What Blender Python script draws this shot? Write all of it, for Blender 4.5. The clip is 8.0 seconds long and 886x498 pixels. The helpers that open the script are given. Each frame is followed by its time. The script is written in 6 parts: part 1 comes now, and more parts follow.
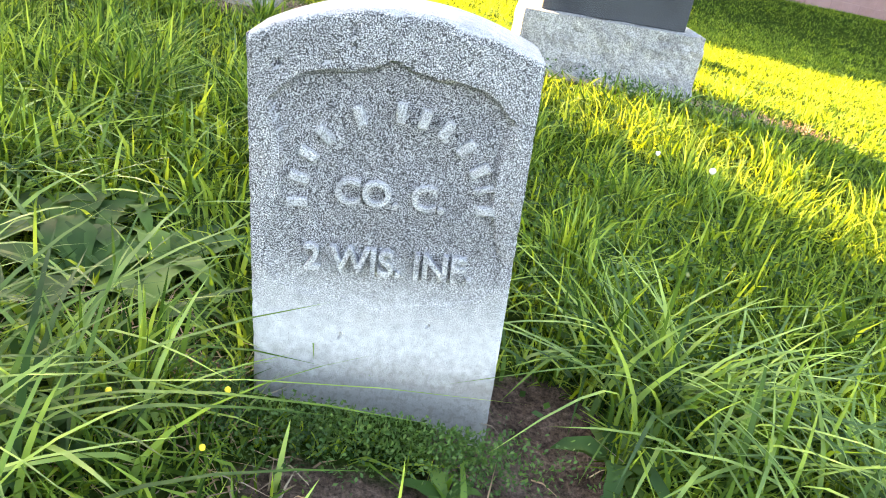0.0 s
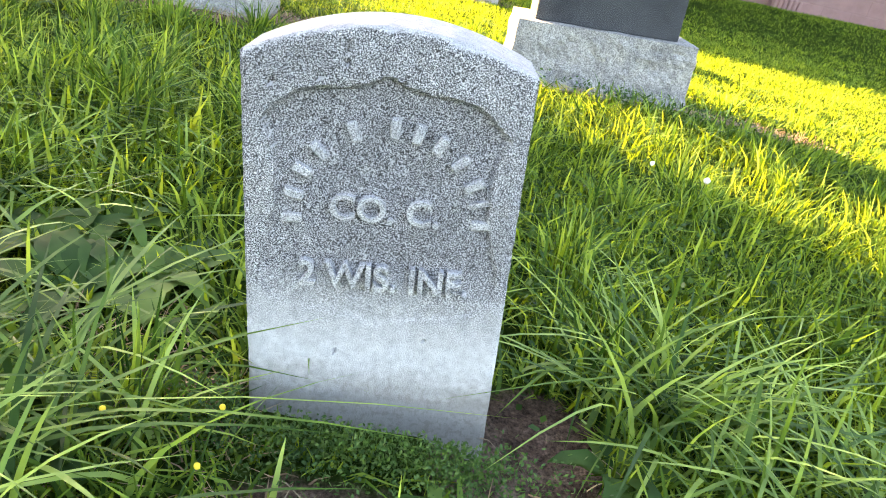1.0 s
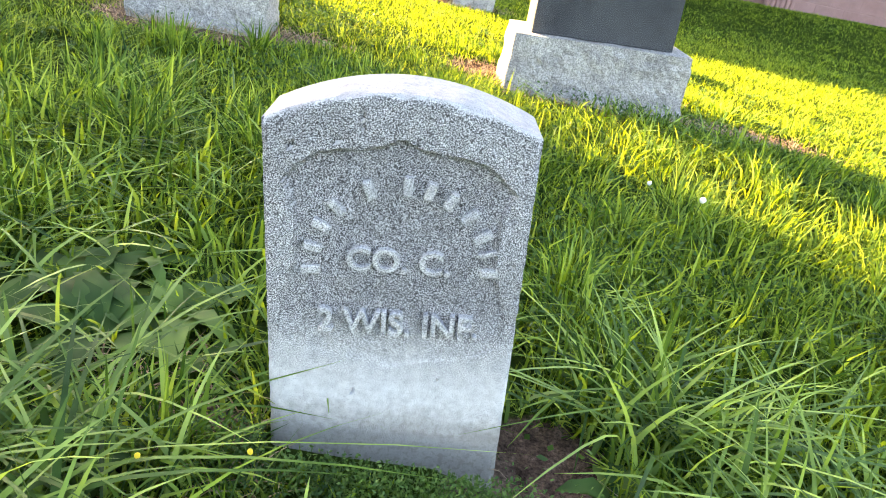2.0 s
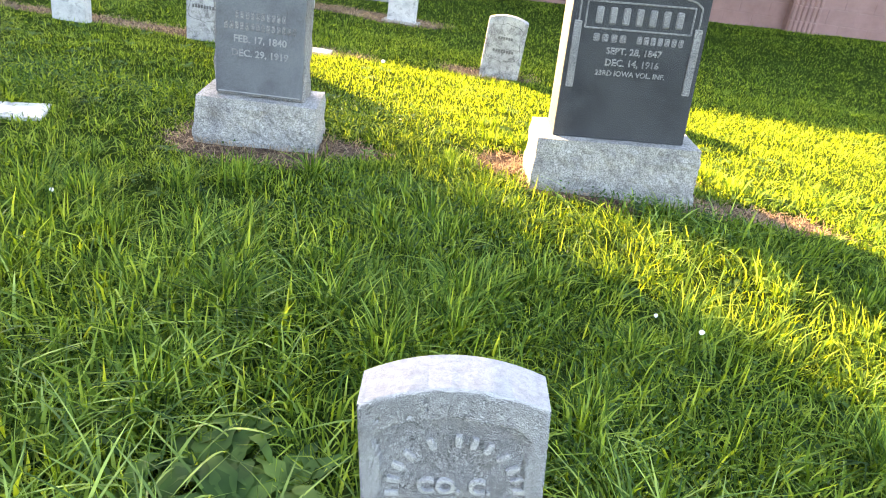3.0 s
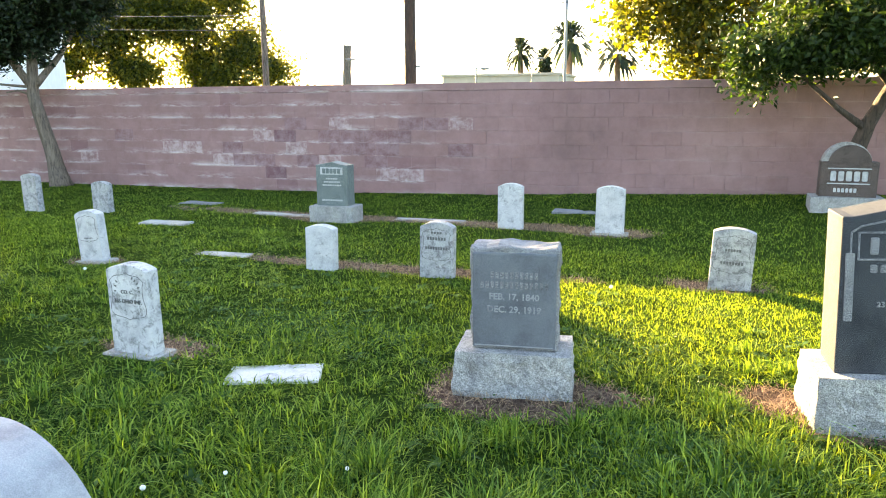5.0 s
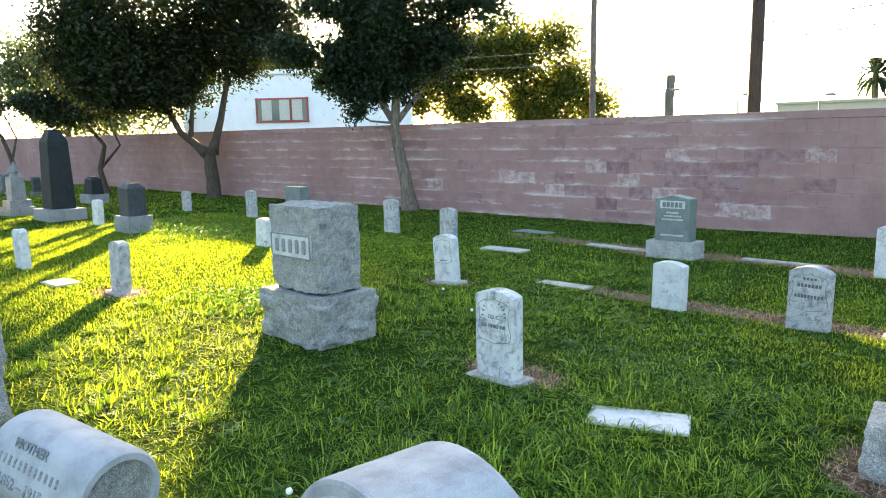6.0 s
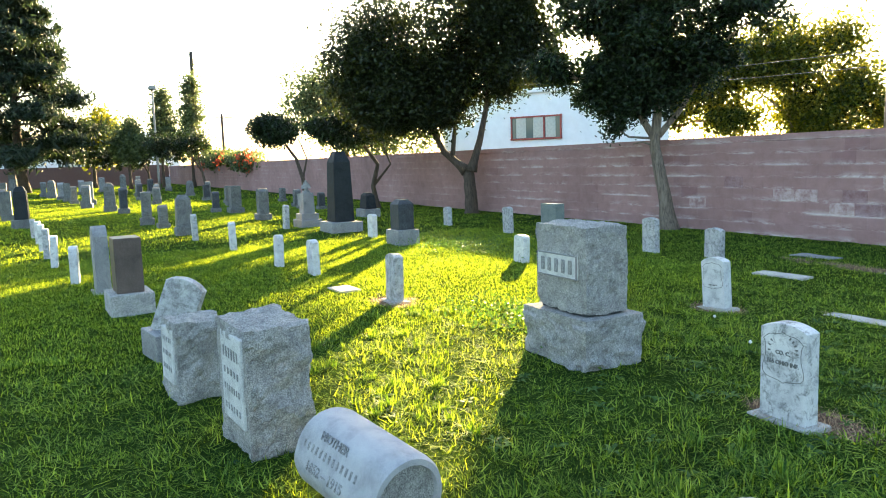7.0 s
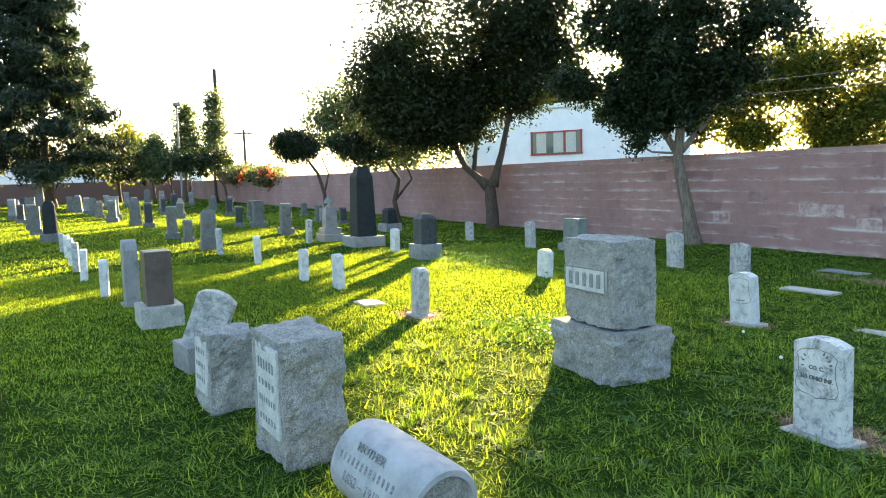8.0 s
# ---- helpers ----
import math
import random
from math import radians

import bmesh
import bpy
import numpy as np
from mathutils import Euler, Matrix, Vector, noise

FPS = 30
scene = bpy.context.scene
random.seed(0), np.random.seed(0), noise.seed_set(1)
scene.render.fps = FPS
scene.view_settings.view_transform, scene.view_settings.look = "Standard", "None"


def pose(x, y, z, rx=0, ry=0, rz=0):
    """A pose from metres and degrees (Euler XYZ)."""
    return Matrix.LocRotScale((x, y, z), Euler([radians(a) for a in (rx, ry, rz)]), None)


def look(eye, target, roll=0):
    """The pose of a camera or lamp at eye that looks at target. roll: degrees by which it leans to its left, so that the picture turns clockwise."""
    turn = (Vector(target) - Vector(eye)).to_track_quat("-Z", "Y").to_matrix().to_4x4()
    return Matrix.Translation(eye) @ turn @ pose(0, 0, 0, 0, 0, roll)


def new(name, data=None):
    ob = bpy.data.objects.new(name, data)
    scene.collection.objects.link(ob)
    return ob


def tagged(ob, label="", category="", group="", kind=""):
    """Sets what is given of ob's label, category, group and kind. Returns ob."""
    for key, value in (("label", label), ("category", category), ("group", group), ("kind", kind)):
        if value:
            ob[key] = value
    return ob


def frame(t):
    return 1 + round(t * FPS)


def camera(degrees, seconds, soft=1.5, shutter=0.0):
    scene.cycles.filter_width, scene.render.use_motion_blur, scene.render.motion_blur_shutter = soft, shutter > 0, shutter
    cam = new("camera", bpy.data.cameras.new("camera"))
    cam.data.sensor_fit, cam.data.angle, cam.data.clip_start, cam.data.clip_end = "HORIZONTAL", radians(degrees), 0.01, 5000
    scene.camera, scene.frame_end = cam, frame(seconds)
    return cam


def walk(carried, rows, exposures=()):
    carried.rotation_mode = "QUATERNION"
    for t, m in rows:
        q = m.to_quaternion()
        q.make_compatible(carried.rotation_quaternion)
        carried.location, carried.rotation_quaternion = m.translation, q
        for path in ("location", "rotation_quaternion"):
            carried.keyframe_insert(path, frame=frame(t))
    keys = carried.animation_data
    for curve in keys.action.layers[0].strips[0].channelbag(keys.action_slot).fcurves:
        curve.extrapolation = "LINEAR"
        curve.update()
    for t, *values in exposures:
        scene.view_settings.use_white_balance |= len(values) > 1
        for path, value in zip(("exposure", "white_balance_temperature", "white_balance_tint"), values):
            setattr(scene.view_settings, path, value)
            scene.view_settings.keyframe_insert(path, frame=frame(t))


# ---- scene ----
cam = camera(63.7, 8.0, soft=1.0)
PATH = [
    (0, (0.086, -0.723, 0.61), (0.058, 1.07, -0.275), 13.7),
    (0.5, (0.086, -0.719, 0.616), (0.058, 1.081, -0.254), 13.6),
    (1, (0.085, -0.719, 0.616), (0.063, 1.085, -0.246), 13.4),
    (1.2, (0.088, -0.719, 0.614), (0.067, 1.087, -0.246), 13.2),
    (2.3, (0.049, -0.766, 0.78), (0.023, 1.034, -0.095), 12.0),
    (2.5, (0.046, -0.794, 0.875), (-0.001, 0.998, -0.013), 11.4),
    (3, (-0.009, -0.902, 1.154), (-0.133, 0.902, 0.301), 8.3),
    (3.5, (-0.048, -0.995, 1.35), (-0.28, 0.849, 0.612), 4.8),
    (4, (-0.071, -0.942, 1.42), (-0.392, 0.929, 0.792), 2.8),
    (4.2, (-0.142, -0.889, 1.416), (-0.49, 0.994, 0.84), 2.5),
    (5.3, (-0.464, -0.884, 1.421), (-1.356, 0.871, 1.072), -0.9),
    (5.5, (-0.548, -0.908, 1.421), (-1.592, 0.765, 1.087), -0.9),
    (6, (-0.751, -0.925, 1.419), (-2.148, 0.474, 1.115), -0.9),
    (6.5, (-0.842, -0.946, 1.427), (-2.493, 0.149, 1.152), -1.2),
    (7, (-0.868, -1.016, 1.445), (-2.662, -0.167, 1.2), -1.7),
    (7.5, (-0.864, -1.085, 1.453), (-2.714, -0.355, 1.241), -2.1),
    (8, (-0.86, -1.098, 1.445), (-2.68, -0.293, 1.243), -1.7),
]
walk(cam, [(t, look(eye, target, roll)) for t, eye, target, roll in PATH], exposures=[(0.0, 4.3, 7450, 20), (0.5, 4.18, 7450, 20), (2.5, 4.1, 7400, 19), (4.0, 4.0, 7300, 20), (5.5, 3.6, 6650, 9), (8.0, 3.25, 6350, 5)])

# ---- world, sun ----
SUN_DIR = Vector((-0.79, 0.62, 0.0)).normalized()
SUN_EL = radians(12.5)
to_sun = Vector((SUN_DIR.x * math.cos(SUN_EL), SUN_DIR.y * math.cos(SUN_EL), math.sin(SUN_EL)))
world = bpy.data.worlds.new("sky")
scene.world = world
world.use_nodes = True
wn = world.node_tree
sky = wn.nodes.new("ShaderNodeTexSky")
sky.sky_type = "NISHITA"
sky.sun_disc = False
sky.sun_elevation = SUN_EL
sky.sun_rotation = math.atan2(SUN_DIR.x, SUN_DIR.y)
sky.air_density, sky.dust_density, sky.ozone_density = 1.0, 2.0, 1.0
bg = wn.nodes["Background"]
bg.inputs[1].default_value = 0.085
wn.links.new(sky.outputs[0], bg.inputs[0])
sun_data = bpy.data.lights.new("sun", "SUN")
sun_data.energy, sun_data.angle, sun_data.color = 7.4, radians(0.6), (1.0, 0.73, 0.36)
sun = new("sun", sun_data)
sun.matrix_world = look(to_sun * 60, (0, 0, 0))


# ---- node helpers and materials ----
def node(nt, kind, x=None, **values):
    n = nt.nodes.new(kind)
    for key, value in values.items():
        n.inputs[key.replace("_", " ")].default_value = value
    return n


def ramp(nt, source, stops):
    r = nt.nodes.new("ShaderNodeValToRGB")
    el = r.color_ramp.elements
    while len(el) < len(stops):
        el.new(0.5)
    for e, (p, c) in zip(el, stops):
        e.position, e.color = p, (*c, 1) if len(c) == 3 else c
    nt.links.new(source, r.inputs[0])
    return r.outputs[0]


def noise_tex(nt, scale, detail=5.0, rough=0.6, coords=None, distort=0.0):
    n = node(nt, "ShaderNodeTexNoise", Scale=scale, Detail=detail, Roughness=rough, Distortion=distort)
    if coords:
        nt.links.new(coords, n.inputs["Vector"])
    return n.outputs["Fac"]


def blend(nt, fac, a, b, mode="MIX"):
    m = nt.nodes.new("ShaderNodeMix")
    m.data_type, m.blend_type = "RGBA", mode
    for value, slot in ((fac, 0), (a, 6), (b, 7)):
        if hasattr(value, "links"):
            nt.links.new(value, m.inputs[slot])
        elif slot == 0:
            m.inputs[0].default_value = value
        else:
            m.inputs[slot].default_value = (*value, 1)
    return m.outputs[2]


def start_material(name):
    m = bpy.data.materials.new(name)
    m.use_nodes = True
    nt = m.node_tree
    return m, nt, nt.nodes["Principled BSDF"]


def coords_of(nt, which="Object"):
    return nt.nodes.new("ShaderNodeTexCoord").outputs[which]


def bump(nt, bsdf, height, strength=0.4, distance=0.01):
    b = node(nt, "ShaderNodeBump", Strength=strength, Distance=distance)
    nt.links.new(height, b.inputs["Height"])
    nt.links.new(b.outputs[0], bsdf.inputs["Normal"])


def stone_material(name, base, dark, light, grain=220.0, blotch=7.0, rough=0.75, speck=0.6, relief=0.35, stain=None, stain_amount=0.0):
    """Weathered stone: fine crystals, broad blotches, and stains with shapes of their own."""
    m, nt, b = start_material(name)
    c = coords_of(nt)
    rnd = nt.nodes.new("ShaderNodeObjectInfo").outputs["Random"]
    shift = nt.nodes.new("ShaderNodeVectorMath")
    shift.operation = "ADD"
    nt.links.new(c, shift.inputs[0])
    nt.links.new(rnd, shift.inputs[1])
    c = shift.outputs[0]
    fine = noise_tex(nt, grain, 3, 0.7, c)
    broad = noise_tex(nt, blotch, 6, 0.65, c)
    col = ramp(nt, fine, [(0.5 - 0.3 * (1.2 - speck), dark), (0.5, base), (0.5 + 0.3 * (1.2 - speck), light)])
    tone = ramp(nt, broad, [(0.3, (0.62, 0.62, 0.64)), (0.5, (0.95, 0.95, 0.95)), (0.75, (1.15, 1.14, 1.1))])
    col = blend(nt, 1.0, col, tone, "MULTIPLY")
    if relief >= 0.7:
        chips = noise_tex(nt, 48, 4, 0.7, c)
        col = blend(nt, 1.0, col, ramp(nt, chips, [(0.34, (0.7, 0.7, 0.7)), (0.5, (0.98, 0.98, 0.98)), (0.66, (1.18, 1.17, 1.15))]), "MULTIPLY")
    if stain:
        patch = noise_tex(nt, blotch * 1.7, 9, 0.75, c, 0.4)
        fac = ramp(nt, patch, [(0.56 - 0.1 * stain_amount, (0, 0, 0)), (0.66 - 0.1 * stain_amount, (1, 1, 1))])
        gate = ramp(nt, fine, [(0.35, (1, 1, 1)), (0.62, (0.25, 0.25, 0.25))])
        fac = blend(nt, 1.0, fac, gate, "MULTIPLY")
        col = blend(nt, fac, col, stain)
    nt.links.new(col, b.inputs["Base Color"])
    b.inputs["Roughness"].default_value = rough
    b.inputs["Specular IOR Level"].default_value = 0.35 if base[0] > 0.1 else 0.12
    h = blend(nt, 0.5, fine, broad)
    bump(nt, b, h, relief, 0.006 if relief < 0.7 else 0.014)
    return m


def leaf_material(name, dark, mid, light, glow, through_light=0.45, rough=0.5, gloss=0.3, per_island=True, clumps=1.0):
    """Thin foliage: colour by leaf, light that passes through the blade."""
    m, nt, b = start_material(name)
    if per_island:
        rnd = nt.nodes.new("ShaderNodeNewGeometry").outputs["Random Per Island"]
    else:
        rnd = nt.nodes.new("ShaderNodeObjectInfo").outputs["Random"]
    col = ramp(nt, rnd, [(0.0, dark), (0.5, mid), (1.0, light)])
    c = coords_of(nt)
    patch = noise_tex(nt, 1.7, 4, 0.6, c)
    col = blend(nt, 1.0, col, ramp(nt, patch, [(0.3, (0.75, 0.8, 0.8)), (0.7, (1.15, 1.1, 0.95))]), "MULTIPLY")
    clump = noise_tex(nt, 11.0, 2, 0.5, c)
    col = blend(nt, 1.0, col, ramp(nt, clump, [(0.34, tuple(1 - clumps * k for k in (0.32, 0.26, 0.22))), (0.62, tuple(1 + clumps * k for k in (0.45, 0.38, 0.2)))]), "MULTIPLY")
    nt.links.new(col, b.inputs["Base Color"])
    b.inputs["Roughness"].default_value = rough
    b.inputs["Specular IOR Level"].default_value = gloss
    tr = node(nt, "ShaderNodeBsdfTranslucent")
    nt.links.new(blend(nt, 1.0, col, glow, "MULTIPLY"), tr.inputs["Color"])
    mix = node(nt, "ShaderNodeMixShader", Fac=through_light)
    nt.links.new(b.outputs[0], mix.inputs[1])
    nt.links.new(tr.outputs[0], mix.inputs[2])
    nt.links.new(mix.outputs[0], nt.nodes["Material Output"].inputs["Surface"])
    return m


def plain_material(name, color, rough=0.6, metal=0.0, vary=0.15, scale=9.0):
    m, nt, b = start_material(name)
    n = noise_tex(nt, scale, 6, 0.65, coords_of(nt))
    lo, hi = [tuple(min(1, v * k) for v in color) for k in (1 - vary, 1 + vary)]
    nt.links.new(ramp(nt, n, [(0.3, lo), (0.7, hi)]), b.inputs["Base Color"])
    b.inputs["Roughness"].default_value, b.inputs["Metallic"].default_value = rough, metal
    bump(nt, b, n, 0.2, 0.01)
    return m


def bark_material(name, dark, light):
    m, nt, b = start_material(name)
    c = coords_of(nt)
    mp = node(nt, "ShaderNodeMapping", Scale=(9, 9, 1.6))
    nt.links.new(c, mp.inputs["Vector"])
    n = noise_tex(nt, 3.0, 8, 0.7, mp.outputs[0], 0.6)
    nt.links.new(ramp(nt, n, [(0.32, dark), (0.65, light)]), b.inputs["Base Color"])
    b.inputs["Roughness"].default_value = 0.9
    bump(nt, b, n, 0.9, 0.05)
    return m


MARBLE = stone_material("weathered_marble", (0.56, 0.56, 0.57), (0.33, 0.33, 0.34), (0.7, 0.7, 0.7), 420, 9, 0.7, 0.45, 0.3, (0.13, 0.13, 0.13), 0.25)
STAINED_MARBLE = stone_material("black_stained_marble", (0.56, 0.56, 0.57), (0.36, 0.36, 0.37), (0.68, 0.68, 0.68), 420, 9, 0.7, 0.45, 0.3, (0.035, 0.035, 0.035), 0.7)
MARBLE_DARK = stone_material("lichened_marble", (0.4, 0.4, 0.41), (0.2, 0.2, 0.2), (0.62, 0.62, 0.62), 420, 11, 0.75, 0.5, 0.4, (0.07, 0.07, 0.07), 0.75)
GRANITE = stone_material("grey_granite", (0.21, 0.21, 0.22), (0.09, 0.09, 0.1), (0.36, 0.36, 0.36), 210, 5, 0.7, 0.8, 0.4)
SMOOTHED = stone_material("smoothed_granite", (0.5, 0.5, 0.5), (0.34, 0.34, 0.34), (0.6, 0.6, 0.6), 190, 8, 0.75, 0.7, 0.4, (0.25, 0.25, 0.24), 0.3)
ROUGH_GRANITE = stone_material("rock_faced_granite", (0.31, 0.305, 0.3), (0.15, 0.148, 0.145), (0.46, 0.45, 0.44), 165, 9, 0.85, 0.8, 1.0, (0.1, 0.1, 0.09), 0.2)
PALE_GRANITE = stone_material("pale_granite", (0.38, 0.37, 0.36), (0.18, 0.175, 0.17), (0.54, 0.53, 0.51), 170, 8, 0.8, 0.8, 0.8, (0.2, 0.19, 0.17), 0.25)
DARK_GRANITE = stone_material("dark_granite", (0.05, 0.054, 0.062), (0.02, 0.022, 0.025), (0.11, 0.115, 0.128), 260, 5, 0.5, 0.8, 0.15)
BLACK_GRANITE = stone_material("black_granite", (0.02, 0.024, 0.028), (0.01, 0.011, 0.012), (0.04, 0.044, 0.05), 260, 5, 0.6, 0.8, 0.1)
WEATHERED = stone_material("weathered_grey_stone", (0.13, 0.13, 0.132), (0.05, 0.05, 0.05), (0.25, 0.25, 0.24), 190, 6, 0.85, 0.85, 0.5, (0.05, 0.05, 0.045), 0.4)
GREEN_GRANITE = stone_material("green_grey_granite", (0.15, 0.18, 0.175), (0.08, 0.1, 0.1), (0.24, 0.27, 0.26), 260, 6, 0.55, 0.8, 0.2)
BROWN_GRANITE = stone_material("brown_granite", (0.1, 0.075, 0.066), (0.045, 0.034, 0.03), (0.18, 0.145, 0.13), 220, 6, 0.5, 0.8, 0.2)
PALE_MARBLE = stone_material("smooth_grey_marble", (0.36, 0.36, 0.38), (0.27, 0.27, 0.29), (0.46, 0.46, 0.47), 320, 7, 0.7, 0.4, 0.25, (0.3, 0.32, 0.33), 0.2)
LETTER_PALE = stone_material("frosted_lettering", (0.5, 0.5, 0.5), (0.38, 0.38, 0.38), (0.6, 0.6, 0.6), 300, 12, 0.8, 0.5, 0.2)
LETTER_SOFT = stone_material("worn_cut_lettering", (0.29, 0.295, 0.3), (0.2, 0.2, 0.21), (0.38, 0.38, 0.39), 300, 12, 0.8, 0.5, 0.2)
LETTER_DARK = stone_material("darkened_lettering", (0.12, 0.12, 0.12), (0.07, 0.07, 0.07), (0.2, 0.2, 0.2), 300, 12, 0.85, 0.5, 0.2)
CONCRETE = stone_material("old_concrete", (0.42, 0.4, 0.37), (0.26, 0.25, 0.23), (0.56, 0.54, 0.5), 120, 6, 0.9, 0.7, 0.5, (0.2, 0.18, 0.15), 0.3)
GRASS = leaf_material("lawn_blades", (0.014, 0.04, 0.011), (0.095, 0.185, 0.036), (0.265, 0.4, 0.095), (2.25, 1.68, 0.2), 0.46, 0.65, 0.03, clumps=0.4)
TUFT = leaf_material("tuft_blades", (0.014, 0.046, 0.012), (0.085, 0.17, 0.036), (0.24, 0.37, 0.1), (2.0, 1.65, 0.25), 0.4, 0.6, 0.08, clumps=0.5)
LONG_GRASS = leaf_material("long_grass_blades", (0.025, 0.07, 0.016), (0.12, 0.21, 0.05), (0.3, 0.42, 0.13), (1.7, 1.55, 0.4), 0.36, 0.5, 0.2)
WEED = leaf_material("weed_leaves", (0.035, 0.08, 0.025), (0.06, 0.12, 0.035), (0.11, 0.18, 0.055), (1.6, 1.6, 0.6), 0.35, 0.6, 0.12)
FERN = leaf_material("fine_dark_growth", (0.03, 0.07, 0.02), (0.05, 0.11, 0.03), (0.09, 0.15, 0.045), (1.6, 1.6, 0.6), 0.3)
STRAW = leaf_material("dry_straw", (0.24, 0.15, 0.1), (0.36, 0.24, 0.17), (0.5, 0.38, 0.28), (1, 0.9, 0.7), 0.25)
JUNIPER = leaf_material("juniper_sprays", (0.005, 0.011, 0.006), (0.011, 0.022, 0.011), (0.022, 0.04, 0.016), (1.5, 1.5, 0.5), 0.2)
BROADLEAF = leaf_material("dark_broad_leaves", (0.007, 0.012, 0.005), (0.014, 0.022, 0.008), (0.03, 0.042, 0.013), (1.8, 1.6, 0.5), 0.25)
SUNLEAF = leaf_material("yellow_green_leaves", (0.02, 0.032, 0.008), (0.055, 0.075, 0.015), (0.11, 0.125, 0.026), (2.4, 1.9, 0.4), 0.55)
DULL_LEAF = leaf_material("dull_grey_green_leaves", (0.035, 0.052, 0.026), (0.07, 0.1, 0.05), (0.13, 0.165, 0.09), (1.25, 1.2, 0.9), 0.4)
NEEDLES = leaf_material("blue_green_needles", (0.009, 0.017, 0.012), (0.017, 0.03, 0.021), (0.035, 0.05, 0.033), (1.4, 1.4, 0.8), 0.25)
BLOSSOM = leaf_material("red_blossom", (0.3, 0.05, 0.04), (0.45, 0.09, 0.05), (0.5, 0.18, 0.08), (1.5, 1.0, 0.8), 0.4)
BARK = bark_material("grey_brown_bark", (0.06, 0.045, 0.035), (0.25, 0.2, 0.16))
DARK_BARK = bark_material("dark_bark", (0.03, 0.022, 0.018), (0.11, 0.08, 0.06))
WOOD_POLE = bark_material("creosoted_timber", (0.025, 0.02, 0.018), (0.07, 0.055, 0.045))
STEEL = plain_material("weathered_steel", (0.22, 0.22, 0.22), 0.5, 0.7)
WHITE_WALL = plain_material("white_stucco", (0.78, 0.79, 0.82), 0.85, 0, 0.06, 2)
TAN_WALL = plain_material("tan_stucco", (0.5, 0.43, 0.34), 0.85, 0, 0.08, 2)
RED_TRIM = plain_material("red_brown_paint", (0.3, 0.05, 0.04), 0.5)
DARK_TRIM = plain_material("dark_grey_paint", (0.05, 0.05, 0.055), 0.5)
CURTAIN = plain_material("pale_curtain", (0.5, 0.5, 0.45), 0.9)
WHITE_HEAD = plain_material("white_seed_down", (0.75, 0.75, 0.72), 0.9)
YELLOW = plain_material("yellow_petal", (0.75, 0.55, 0.03), 0.7)
GLASS_M, _nt, _b = start_material("window_glass")
_b.inputs["Base Color"].default_value = (0.1, 0.13, 0.13, 1)
_b.inputs["Roughness"].default_value = 0.08


def soil_material():
    m, nt, b = start_material("turf_and_soil")
    c = coords_of(nt)
    big = noise_tex(nt, 0.8, 7, 0.65, c)
    small = noise_tex(nt, 28, 7, 0.75, c)
    fine = noise_tex(nt, 160, 4, 0.8, c)
    turf = ramp(nt, small, [(0.3, (0.012, 0.022, 0.005)), (0.55, (0.038, 0.065, 0.014)), (0.75, (0.085, 0.125, 0.03))])
    dirt = ramp(nt, small, [(0.34, (0.045, 0.03, 0.025)), (0.5, (0.13, 0.09, 0.075)), (0.66, (0.25, 0.18, 0.15))])
    dirt = blend(nt, 1.0, dirt, ramp(nt, fine, [(0.36, (0.45, 0.45, 0.45)), (0.5, (1, 1, 1)), (0.64, (1.5, 1.45, 1.4))]), "MULTIPLY")
    att = nt.nodes.new("ShaderNodeAttribute")
    att.attribute_name = "bare"
    edge = blend(nt, 0.35, att.outputs["Fac"], small)
    fac = ramp(nt, edge, [(0.34, (0, 0, 0)), (0.5, (1, 1, 1))])
    col = blend(nt, fac, turf, dirt)
    col = blend(nt, 1.0, col, ramp(nt, big, [(0.3, (0.8, 0.8, 0.8)), (0.7, (1.15, 1.12, 1.0))]), "MULTIPLY")
    nt.links.new(col, b.inputs["Base Color"])
    b.inputs["Roughness"].default_value = 0.95
    b.inputs["Specular IOR Level"].default_value = 0.0
    bump(nt, b, blend(nt, 0.5, small, fine), 0.9, 0.03)
    return m


SOIL = soil_material()


